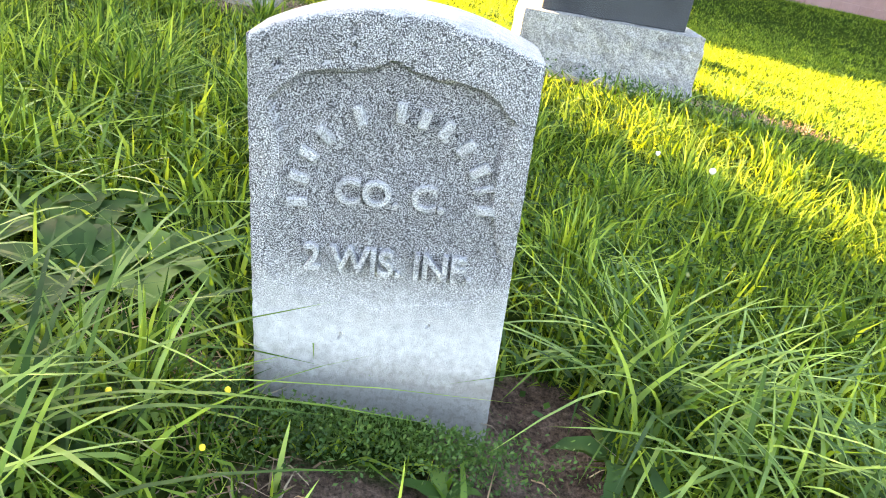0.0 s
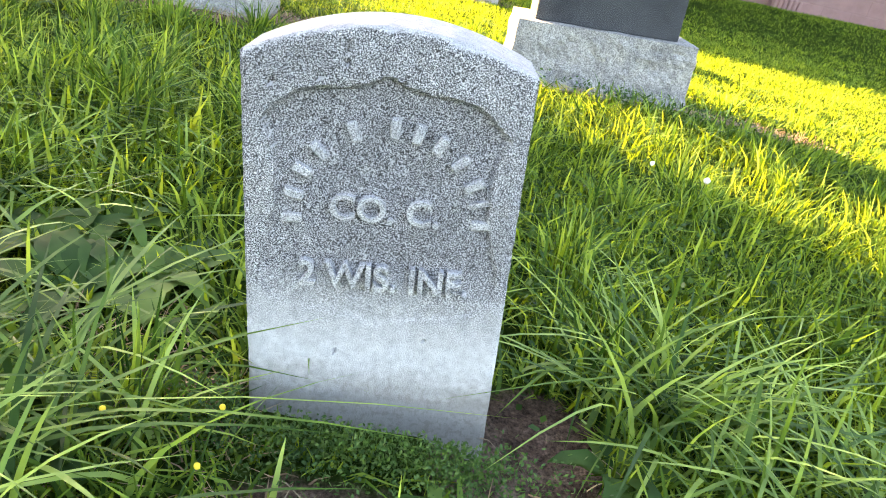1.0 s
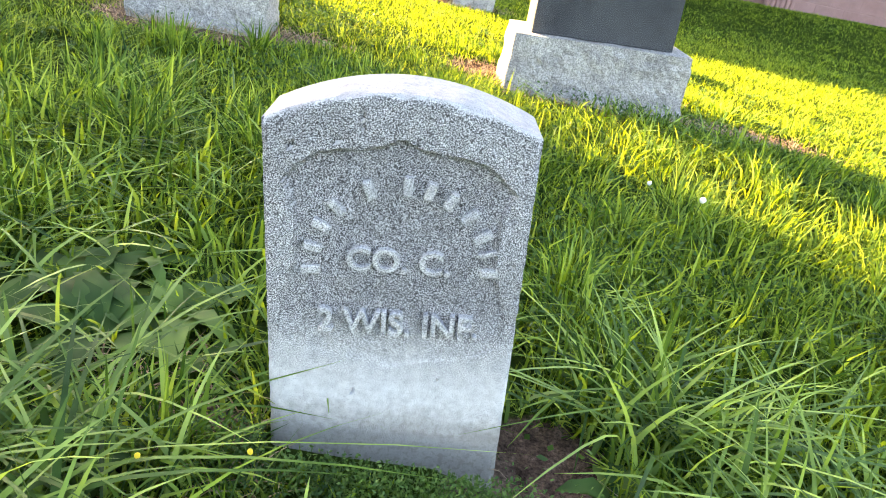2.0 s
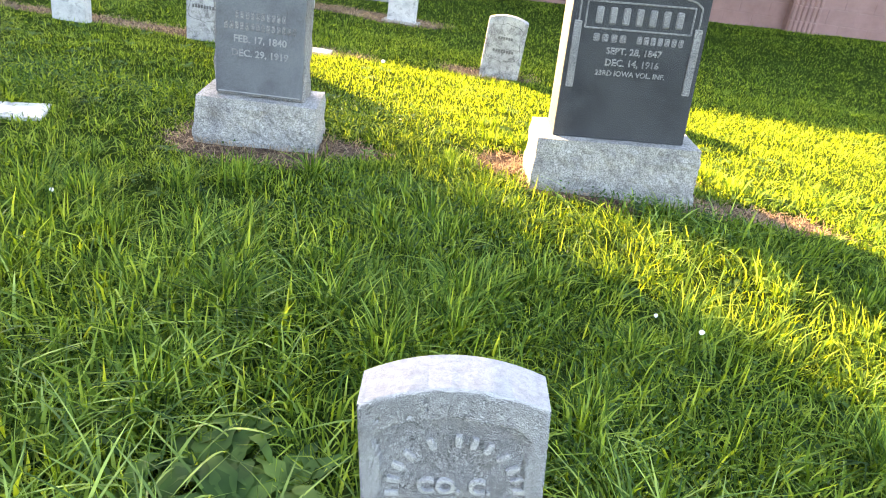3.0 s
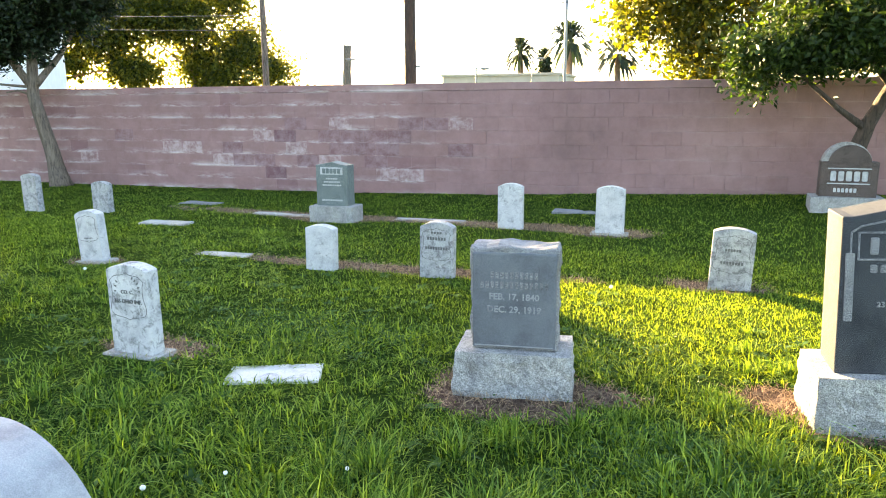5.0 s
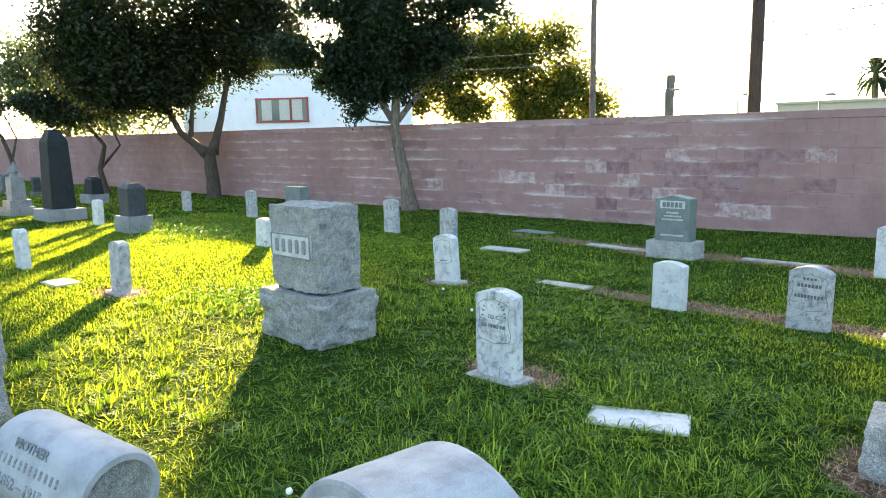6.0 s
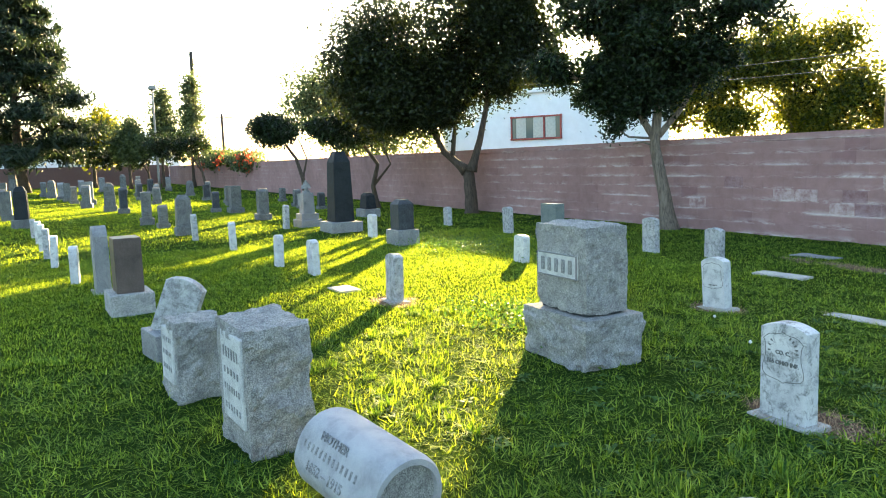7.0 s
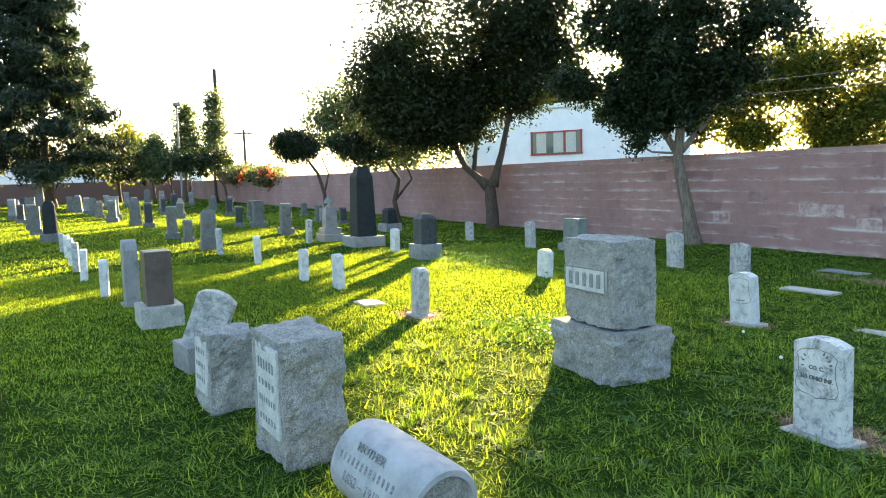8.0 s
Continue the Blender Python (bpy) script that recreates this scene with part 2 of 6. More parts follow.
def wall_material(name, info, tint=(1, 1, 1), chalk=0.0):
    """Pink painted concrete block: faded paint, mauve blocks, chalky bloom along the joints."""
    m, nt, b = start_material(name)
    c = nt.nodes.new("ShaderNodeNewGeometry").outputs["Position"]
    if info == "object":
        rnd = nt.nodes.new("ShaderNodeObjectInfo").outputs["Random"]
    else:
        rnd = nt.nodes.new("ShaderNodeNewGeometry").outputs["Random Per Island"]
    big = noise_tex(nt, 0.5, 5, 0.6, c)
    mid = noise_tex(nt, 4.5, 8, 0.7, c)
    fine = noise_tex(nt, 90, 4, 0.8, c)
    paint = ramp(nt, big, [(0.3, (0.235, 0.145, 0.14)), (0.5, (0.30, 0.18, 0.175)), (0.7, (0.35, 0.22, 0.215))])
    dark = blend(nt, 1.0, paint, (0.78, 0.74, 0.78), "MULTIPLY")
    place = nt.nodes.new("ShaderNodeSeparateXYZ")
    nt.links.new(c, place.inputs[0])
    span = nt.nodes.new("ShaderNodeMapRange")
    span.inputs["From Min"].default_value, span.inputs["From Max"].default_value = -22.0, -3.0
    nt.links.new(place.outputs["X"], span.inputs["Value"])
    stretch = ramp(nt, span.outputs[0], [(0.0, (0.25, 0.25, 0.25)), (0.3, (0.8, 0.8, 0.8)), (0.6, (1, 1, 1)), (0.9, (1, 1, 1)), (0.97, (0.12, 0.12, 0.12))])
    zone = blend(nt, 1.0, stretch, ramp(nt, noise_tex(nt, 0.5, 2, 0.5, c), [(0.36, (0, 0, 0)), (0.52, (1, 1, 1))]), "MULTIPLY")
    pick = ramp(nt, rnd, [(0.91, (0, 0, 0)), (0.93, (1, 1, 1))])
    col = blend(nt, blend(nt, 1.0, pick, zone, "MULTIPLY"), paint, dark)
    tone = ramp(nt, rnd, [(0.0, (0.97, 0.97, 0.97)), (0.75, (1.03, 1.03, 1.03))])
    col = blend(nt, 1.0, col, tone, "MULTIPLY")
    # chalky bloom: streaks that follow the courses
    sep = nt.nodes.new("ShaderNodeSeparateXYZ")
    nt.links.new(c, sep.inputs[0])
    course = nt.nodes.new("ShaderNodeMath")
    course.operation = "MULTIPLY"
    course.inputs[1].default_value = 1 / 0.203
    nt.links.new(sep.outputs["Z"], course.inputs[0])
    fr = nt.nodes.new("ShaderNodeMath")
    fr.operation = "FRACT"
    nt.links.new(course.outputs[0], fr.inputs[0])
    near = ramp(nt, fr.outputs[0], [(0.0, (1, 1, 1)), (0.16, (0.35, 0.35, 0.35)), (0.5, (0, 0, 0)), (0.85, (0, 0, 0)), (1.0, (0.8, 0.8, 0.8))])
    mp = node(nt, "ShaderNodeMapping", Scale=(0.55, 0.55, 2.2))
    nt.links.new(c, mp.inputs["Vector"])
    streak = ramp(nt, noise_tex(nt, 2.6, 8, 0.75, mp.outputs[0], 0.5), [(0.47, (0, 0, 0)), (0.6, (1, 1, 1))])
    bloom = blend(nt, 1.0, blend(nt, 1.0, near, streak, "MULTIPLY"), zone, "MULTIPLY")
    col = blend(nt, bloom, col, (0.62, 0.54, 0.53))
    if chalk:
        wash = ramp(nt, noise_tex(nt, 9, 6, 0.7, c), [(0.4, (0, 0, 0)), (0.62, (chalk, chalk, chalk))])
        col = blend(nt, wash, col, (0.6, 0.5, 0.5))
    col = blend(nt, 1.0, col, tint, "MULTIPLY")
    # grime streaks and scuffs
    col = blend(nt, 1.0, col, ramp(nt, mid, [(0.3, (0.84, 0.83, 0.82)), (0.6, (1.03, 1.03, 1.03))]), "MULTIPLY")
    nt.links.new(col, b.inputs["Base Color"])
    b.inputs["Roughness"].default_value = 0.9
    b.inputs["Specular IOR Level"].default_value = 0.2
    bump(nt, b, blend(nt, 0.5, mid, fine), 0.5, 0.012)
    return m


WALL_BLOCK = wall_material("pink_painted_block", "object")
WALL_DARK = wall_material("mauve_painted_block", "object", (0.76, 0.71, 0.75), 0.25)
WALL_CHALK = wall_material("chalky_painted_block", "object", (1, 1, 1), 0.5)
WALL_REST = wall_material("pink_painted_block_far", "island")


# ---- mesh helpers ----
rng = np.random.default_rng(7)


def mesh_from(name, verts, faces, material, smooth=False):
    me = bpy.data.meshes.new(name)
    me.from_pydata([tuple(v) for v in verts], [], [tuple(f) for f in faces])
    me.materials.append(material)
    me.update()
    if smooth:
        me.shade_smooth()
    return me


def tri_mesh(name, verts, tris, material):
    """A mesh from arrays of places and of triangles."""
    me = bpy.data.meshes.new(name)
    me.vertices.add(len(verts))
    me.vertices.foreach_set("co", np.asarray(verts, np.float32).ravel())
    me.loops.add(3 * len(tris))
    me.loops.foreach_set("vertex_index", np.asarray(tris, np.int32).ravel())
    me.polygons.add(len(tris))
    me.polygons.foreach_set("loop_start", np.arange(0, 3 * len(tris), 3, dtype=np.int32))
    me.update(calc_edges=True)
    me.materials.append(material)
    return me


def bm_mesh(name, bm, material, smooth=False):
    me = bpy.data.meshes.new(name)
    bm.normal_update()
    bm.to_mesh(me)
    bm.free()
    me.materials.append(material)
    if smooth:
        me.shade_smooth()
    return me


def thing(name, m, label, category, group="", kind=""):
    ob = new(name)
    ob.empty_display_size = 0.1
    ob.matrix_world = m
    return tagged(ob, label, category, group, kind)


def part(name, bm, material, parent, label="", smooth=False, at=None):
    me = bm if isinstance(bm, bpy.types.Mesh) else bm_mesh(name, bm, material, smooth)
    ob = new(name, me)
    ob.parent = parent
    if at is not None:
        ob.matrix_basis = at
    return tagged(ob, label) if label else ob


def box_bm(w, d, h, bevel=0.008, z0=0.0, taper=1.0, segments=2):
    """A worn block: width, depth and height, base at z0, top drawn in by taper."""
    bm = bmesh.new()
    bmesh.ops.create_cube(bm, size=1)
    for v in bm.verts:
        k = taper if v.co.z > 0 else 1.0
        v.co = Vector((v.co.x * w * k, v.co.y * d * k, (v.co.z + 0.5) * h + z0))
    if bevel:
        bmesh.ops.bevel(bm, geom=bm.edges[:], offset=bevel, segments=segments, profile=0.6, affect="EDGES")
    return bm


def block_bm(w, d, h, z0=0.0, cell=0.02, taper=1.0):
    """A block whose six faces are even meshes of square cells, to be hewn by rock()."""
    bm = bmesh.new()
    n = [max(2, round(s / cell)) for s in (w, d, h)]
    made = {}

    def corner(i, j, k):
        if (i, j, k) not in made:
            f = 1 + (taper - 1) * k / n[2]
            made[i, j, k] = bm.verts.new(((i / n[0] - 0.5) * w * f, (j / n[1] - 0.5) * d * f, z0 + h * k / n[2]))
        return made[i, j, k]

    for axis in range(3):
        u, v = (axis + 1) % 3, (axis + 2) % 3
        for side in (0, n[axis]):
            for a in range(n[u]):
                for b in range(n[v]):
                    loop = []
                    for da, db in ((0, 0), (1, 0), (1, 1), (0, 1)):
                        at = [0, 0, 0]
                        at[axis], at[u], at[v] = side, a + da, b + db
                        loop.append(corner(*at))
                    bm.faces.new(loop if side else loop[::-1])
    return bm


def rock(bm, size=0.05, amount=0.012, seed=0.0, keep=None, cuts=5):
    """Breaks the faces of a block up into a hewn, uneven surface."""
    if cuts:
        bmesh.ops.subdivide_edges(bm, edges=bm.edges[:], cuts=cuts, use_grid_fill=True)
    bm.normal_update()
    moves = []
    for v in bm.verts:
        k = 1.0 if keep is None else keep(v.co)
        p = v.co / size + Vector((seed, seed * 1.7, seed * 0.3))
        n = noise.fractal(p, 0.8, 2.1, 4) + 0.5 * noise.noise(p * 0.35) + 1.3 * (noise.voronoi(p * 0.55)[0][0] - 0.45)
        moves.append((v, v.normal * (n * amount * k)))
    for v, move in moves:
        v.co += move
    return bm


def slab_outline(w, h, rise, steps=14, shoulder=0.0):
    """Front outline of a headstone with a curved top; rise: how far the crown stands over the corners."""
    pts = [(-w / 2, 0.0), (w / 2, 0.0)]
    if rise <= 0:
        return pts + [(w / 2, h), (-w / 2, h)]
    hw = w / 2 - shoulder
    r = (hw * hw + rise * rise) / (2 * rise)
    if shoulder:
        pts.append((w / 2, h - rise))
    a0 = math.asin(min(1, hw / r)) if rise <= hw else math.pi / 2
    for i in range(steps + 1):
        a = a0 - 2 * a0 * i / steps
        pts.append((r * math.sin(a), h - r + r * math.cos(a)))
    if shoulder:
        pts.append((-w / 2, h - rise))
    return pts


def extrude_outline(pts, t, bevel=0.006, y0=0.0):
    """A slab of thickness t whose front stands at y0 and faces -y."""
    bm = bmesh.new()
    front = [bm.verts.new((x, y0, z)) for x, z in pts]
    face = bm.faces.new(front)
    ext = bmesh.ops.extrude_face_region(bm, geom=[face])
    for v in ext["geom"]:
        if isinstance(v, bmesh.types.BMVert):
            v.co.y += t
    bmesh.ops.recalc_face_normals(bm, faces=bm.faces[:])
    if bevel:
        sharp = [e for e in bm.edges if e.calc_face_angle(0) > 0.5]
        bmesh.ops.bevel(bm, geom=sharp, offset=bevel, segments=2, profile=0.6, affect="EDGES")
    return bm


def text_mesh(body, size, depth, material):
    """Raised capitals with the built-in font, upright and facing -y, centred on the origin."""
    cu = bpy.data.curves.new("lettering", "FONT")
    cu.body, cu.size, cu.extrude, cu.align_x, cu.align_y, cu.resolution_u = body, size, depth, "CENTER", "CENTER", 3
    cu.offset, cu.bevel_depth, cu.bevel_resolution = size * 0.004, size * 0.022, 1
    ob = bpy.data.objects.new("lettering", cu)
    scene.collection.objects.link(ob)
    bpy.context.view_layer.update()
    me = bpy.data.meshes.new_from_object(ob.evaluated_get(bpy.context.evaluated_depsgraph_get()))
    bpy.data.objects.remove(ob)
    bpy.data.curves.remove(cu)
    me.transform(Matrix.Rotation(math.pi / 2, 4, "X"))
    me.materials.clear()
    me.materials.append(material)
    return me


def letters(parent, body, size, at, material, depth=0.003, wide=1.0, name="lettering"):
    me = text_mesh(body, size, depth, material)
    if wide != 1.0:
        me.transform(Matrix.Diagonal((wide, 1, 1, 1)))
    return tagged(part(name, me, None, parent, at=pose(*at)), kind="stuff")


def bars(parent, spots, material, depth=0.004, name="lettering"):
    """Plain bars for writing: (x, z, width, height, turn in degrees), one mesh."""
    bm = bmesh.new()
    for x, z, w, h, turn, y in spots:
        m = pose(x, y, z, 0, -turn, 0) @ Matrix.Diagonal((w, depth * 2, h, 1))
        made = bmesh.ops.create_cube(bm, size=1, matrix=m)
        edges = {e for v in made["verts"] for e in v.link_edges}
        bmesh.ops.bevel(bm, geom=list(edges), offset=min(w, h) * 0.18, segments=1, affect="EDGES")
    ob = part(name, bm, material, parent)
    return ob if len(spots) == 1 else tagged(ob, kind="stuff")


def word(x0, z, total, h, count, y, gap=0.28):
    """Bars side by side in a row, centred on x0: one for each character."""
    w = total / count
    return [(x0 - total / 2 + w * (i + 0.5), z, w * (1 - gap), h, 0, y) for i in range(count)]


# ---- ground ----
def value_noise(x, y, scale, seed=0):
    x, y = np.asarray(x) * scale, np.asarray(y) * scale
    xi, yi = np.floor(x).astype(np.int64), np.floor(y).astype(np.int64)
    fx, fy = x - xi, y - yi
    fx, fy = fx * fx * (3 - 2 * fx), fy * fy * (3 - 2 * fy)

    def h(a, b):
        n = (a * 374761393 + b * 668265263 + seed * 1274126177) & 0x7FFFFFFF
        n = ((n ^ (n >> 13)) * 1274126177) & 0x7FFFFFFF
        return ((n ^ (n >> 16)) & 0xFFFF) / 65535.0

    a = h(xi, yi) * (1 - fx) + h(xi + 1, yi) * fx
    b = h(xi, yi + 1) * (1 - fx) + h(xi + 1, yi + 1) * fx
    return a * (1 - fy) + b * fy


def wall_y(x):
    return 9.6 + 0.06 * (x + 5)


def ground_z(x, y):
    x, y = np.asarray(x, float), np.asarray(y, float)
    near = np.exp(-((x + 3) ** 2 + (y - 2) ** 2) / 900)
    z = ((value_noise(x, y, 0.6, 3) - 0.5) * 0.03 + (value_noise(x, y, 2.3, 4) - 0.5) * 0.018) * near
    k = np.clip((y - 7.2) / 2.6, 0, 1)
    z = z + 0.03 * np.clip(x + 5, 0, 12) * k * k * (3 - 2 * k)
    return z


# bare earth: centre, half sizes, strength
BARE = [(0.25, 0.0, 0.11, 0.15, 1.3), (0.32, -0.12, 0.16, 0.1, 1.3), (0.06, -0.13, 0.14, 0.035, 0.8), (-0.24, 0.0, 0.08, 0.06, 0.9)]
# strips and patches of straw
STRAWY = [(-1.25, 2.42, 0.5, 0.36), (-0.85, 2.5, 0.25, 0.16), (0.52, 2.62, 0.62, 0.36), (0.02, 2.72, 0.25, 0.22), (1.15, 2.5, 0.35, 0.14), (-3.4, 2.3, 0.35, 0.22), (-2.9, 4.75, 1.9, 0.18), (-0.3, 4.95, 0.4, 0.2),
          (-4.9, 7.2, 2.6, 0.2), (-2.3, 7.2, 1.5, 0.28), (-7.75, 1.65, 0.4, 0.25), (-5.7, 4.1, 0.3, 0.2), (-1.4, 7.1, 0.6, 0.25), (1.3, 2.5, 0.4, 0.15), (-4.9, 6.95, 0.6, 0.2)]


def patch_field(x, y, patches):
    f = np.zeros(np.shape(x))
    wob = 0.55 + 0.9 * value_noise(x, y, 7.0, 11)
    for p in patches:
        d = ((x - p[0]) / p[2]) ** 2 + ((y - p[1]) / p[3]) ** 2
        f = np.maximum(f, np.clip(1.35 - d * wob, 0, 1) * (p[4] if len(p) > 4 else 1.0))
    return f


def axis_steps(lo, hi, fine_lo, fine_hi, fine, grow=1.25):
    a = list(np.arange(fine_lo, fine_hi, fine))
    s = fine
    while a[-1] < hi:
        s *= grow
        a.append(a[-1] + s)
    s = fine
    while a[0] > lo:
        s *= grow
        a.insert(0, a[0] - s)
    return np.array(a)


gx = axis_steps(-900, 900, -16.0, 3.4, 0.07)
gy = axis_steps(-900, 900, -3.5, 6.6, 0.07)
GX, GY = np.meshgrid(gx, gy, indexing="ij")
GZ = ground_z(GX, GY)
bare = np.maximum(patch_field(GX, GY, BARE), 0.75 * patch_field(GX, GY, STRAWY))
GZ = GZ - 0.02 * bare + 0.012 * (value_noise(GX, GY, 14, 5) - 0.5)
ni, nj = GX.shape
idx = np.arange(ni * nj).reshape(ni, nj)
q = np.stack([idx[:-1, :-1], idx[1:, :-1], idx[1:, 1:], idx[:-1, 1:]], -1).reshape(-1, 4)
gm = tri_mesh("ground", np.stack([GX, GY, GZ], -1).reshape(-1, 3), np.concatenate([q[:, [0, 1, 2]], q[:, [0, 2, 3]]]), SOIL)
attr = gm.attributes.new("bare", "FLOAT", "POINT")
attr.data.foreach_set("value", bare.ravel().astype(np.float32))
gm.shade_smooth()
tagged(new("ground", gm), "uneven lawn soil of a cemetery with bare and strawy patches", "ground", kind="structure")


def gz(x, y):
    return float(ground_z(x, y))


# footprints that the grass leaves free: centre, half sizes, turn
FEET = []


def stand(x, y, yaw=0.0, pitch=0.0, roll=0.0, sink=0.03, foot=None):
    """Pose on the ground; pitch leans it back, roll leans its top towards +x."""
    if foot:
        FEET.append((x, y, foot[0] / 2, foot[1] / 2, radians(yaw)))
    return pose(x, y, gz(x, y) - sink, -pitch, roll, yaw)


# ---- soldier's stone in front ----
SHIELD_HALF = [(0.0, 0.451), (0.02, 0.441), (0.043, 0.4355), (0.07, 0.4335), (0.093, 0.4285), (0.113, 0.414), (0.131, 0.397), (0.124, 0.385), (0.118, 0.365), (0.116, 0.335),
               (0.1175, 0.3), (0.124, 0.27), (0.133, 0.245), (0.137, 0.222), (0.133, 0.198), (0.118, 0.181), (0.09, 0.172), (0.055, 0.1675), (0.025, 0.1625), (0.0, 0.153)]


def shield_distance(X, Z):
    """Signed distance to the shield's outline, positive inside."""
    pts = np.array(SHIELD_HALF + [(-x, z) for x, z in SHIELD_HALF[-2:0:-1]])
    a, b = pts, np.roll(pts, -1, 0)
    best = np.full(X.shape, 9.0)
    inside = np.zeros(X.shape, bool)
    for (ax, az), (bx, bz) in zip(a, b):
        ex, ez = bx - ax, bz - az
        k = np.clip(((X - ax) * ex + (Z - az) * ez) / (ex * ex + ez * ez), 0, 1)
        best = np.minimum(best, np.hypot(X - ax - k * ex, Z - az - k * ez))
        if az != bz:
            inside ^= ((az > Z) != (bz > Z)) & (X < (bx - ax) * (Z - az) / (bz - az) + ax)
    return np.where(inside, best, -best)


def front_stone_material():
    """White marble, clean below and dark with crusted pits where the shield was carved."""
    m, nt, b = start_material("pitted_white_marble")
    c = coords_of(nt)
    fine = noise_tex(nt, 700, 2, 0.65, c)
    mid = noise_tex(nt, 70, 6, 0.7, c)
    broad = noise_tex(nt, 6, 6, 0.6, c)
    sep = nt.nodes.new("ShaderNodeSeparateXYZ")
    nt.links.new(c, sep.inputs[0])
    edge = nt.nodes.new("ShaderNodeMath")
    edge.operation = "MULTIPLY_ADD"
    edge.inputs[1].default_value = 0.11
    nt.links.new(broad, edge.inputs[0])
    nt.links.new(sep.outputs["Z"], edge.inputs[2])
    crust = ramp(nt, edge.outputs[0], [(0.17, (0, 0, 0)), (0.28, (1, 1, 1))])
    # upward faces carry little of the crust; it belongs to the front face
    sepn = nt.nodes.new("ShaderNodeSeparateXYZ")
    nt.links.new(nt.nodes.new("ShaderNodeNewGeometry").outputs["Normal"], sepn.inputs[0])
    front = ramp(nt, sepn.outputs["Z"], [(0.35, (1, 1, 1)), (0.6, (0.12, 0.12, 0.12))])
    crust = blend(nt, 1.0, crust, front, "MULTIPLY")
    clean = ramp(nt, mid, [(0.3, (0.42, 0.42, 0.43)), (0.6, (0.62, 0.62, 0.63))])
    clean = blend(nt, 1.0, clean, ramp(nt, fine, [(0.3, (0.4, 0.4, 0.4)), (0.42, (0.95, 0.95, 0.95)), (0.6, (1.04, 1.04, 1.04))]), "MULTIPLY")
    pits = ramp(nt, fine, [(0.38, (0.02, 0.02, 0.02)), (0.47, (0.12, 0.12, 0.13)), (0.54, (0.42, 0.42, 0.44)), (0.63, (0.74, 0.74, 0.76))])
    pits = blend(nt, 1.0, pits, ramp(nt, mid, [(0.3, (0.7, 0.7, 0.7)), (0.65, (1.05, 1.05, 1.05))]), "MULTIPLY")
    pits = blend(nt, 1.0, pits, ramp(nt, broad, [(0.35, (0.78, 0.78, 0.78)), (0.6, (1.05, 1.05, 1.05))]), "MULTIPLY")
    # shade of the sunk field, put into the colour by depth
    recess_shade = ramp(nt, sep.outputs["Y"], [(0.0015, (1.08, 1.08, 1.08)), (0.0045, (0.84, 0.84, 0.85)), (0.02, (0.84, 0.84, 0.85)), (0.04, (1, 1, 1))])
    pits = blend(nt, 1.0, pits, recess_shade, "MULTIPLY")
    # up-facing marble darkened in its colour, against the bright skylight on top
    dimmed_top = ramp(nt, sepn.outputs["Z"], [(0.5, (1, 1, 1)), (0.75, (0.68, 0.68, 0.69))])
    clean = blend(nt, 1.0, clean, dimmed_top, "MULTIPLY")
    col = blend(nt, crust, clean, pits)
    # soil splash at the foot
    foot = nt.nodes.new("ShaderNodeMath")
    foot.operation = "MULTIPLY_ADD"
    foot.inputs[1].default_value = -0.1
    nt.links.new(noise_tex(nt, 14, 7, 0.75, c), foot.inputs[0])
    nt.links.new(sep.outputs["Z"], foot.inputs[2])
    mud = ramp(nt, foot.outputs[0], [(0.0, (0.7, 0.7, 0.7)), (0.045, (0.0, 0.0, 0.0))])
    specks = ramp(nt, noise_tex(nt, 110, 3, 0.7, c), [(0.52, (0, 0, 0)), (0.58, (1, 1, 1))])
    low = ramp(nt, sep.outputs["Z"], [(0.02, (0.8, 0.8, 0.8)), (0.12, (0, 0, 0))])
    col = blend(nt, blend(nt, 1.0, specks, low, "MULTIPLY"), col, (0.3, 0.29, 0.28))
    col = blend(nt, mud, col, (0.2, 0.18, 0.16))
    nt.links.new(col, b.inputs["Base Color"])
    b.inputs["Roughness"].default_value = 0.72
    b.inputs["Specular IOR Level"].default_value = 0.35
    bump(nt, b, blend(nt, 0.35, fine, mid), 0.55, 0.004)
    return m


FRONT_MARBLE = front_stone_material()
# worn marble, toned lighter than the field in place of relief shading
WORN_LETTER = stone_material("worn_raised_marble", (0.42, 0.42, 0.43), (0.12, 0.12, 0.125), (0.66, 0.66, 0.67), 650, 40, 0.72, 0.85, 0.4)


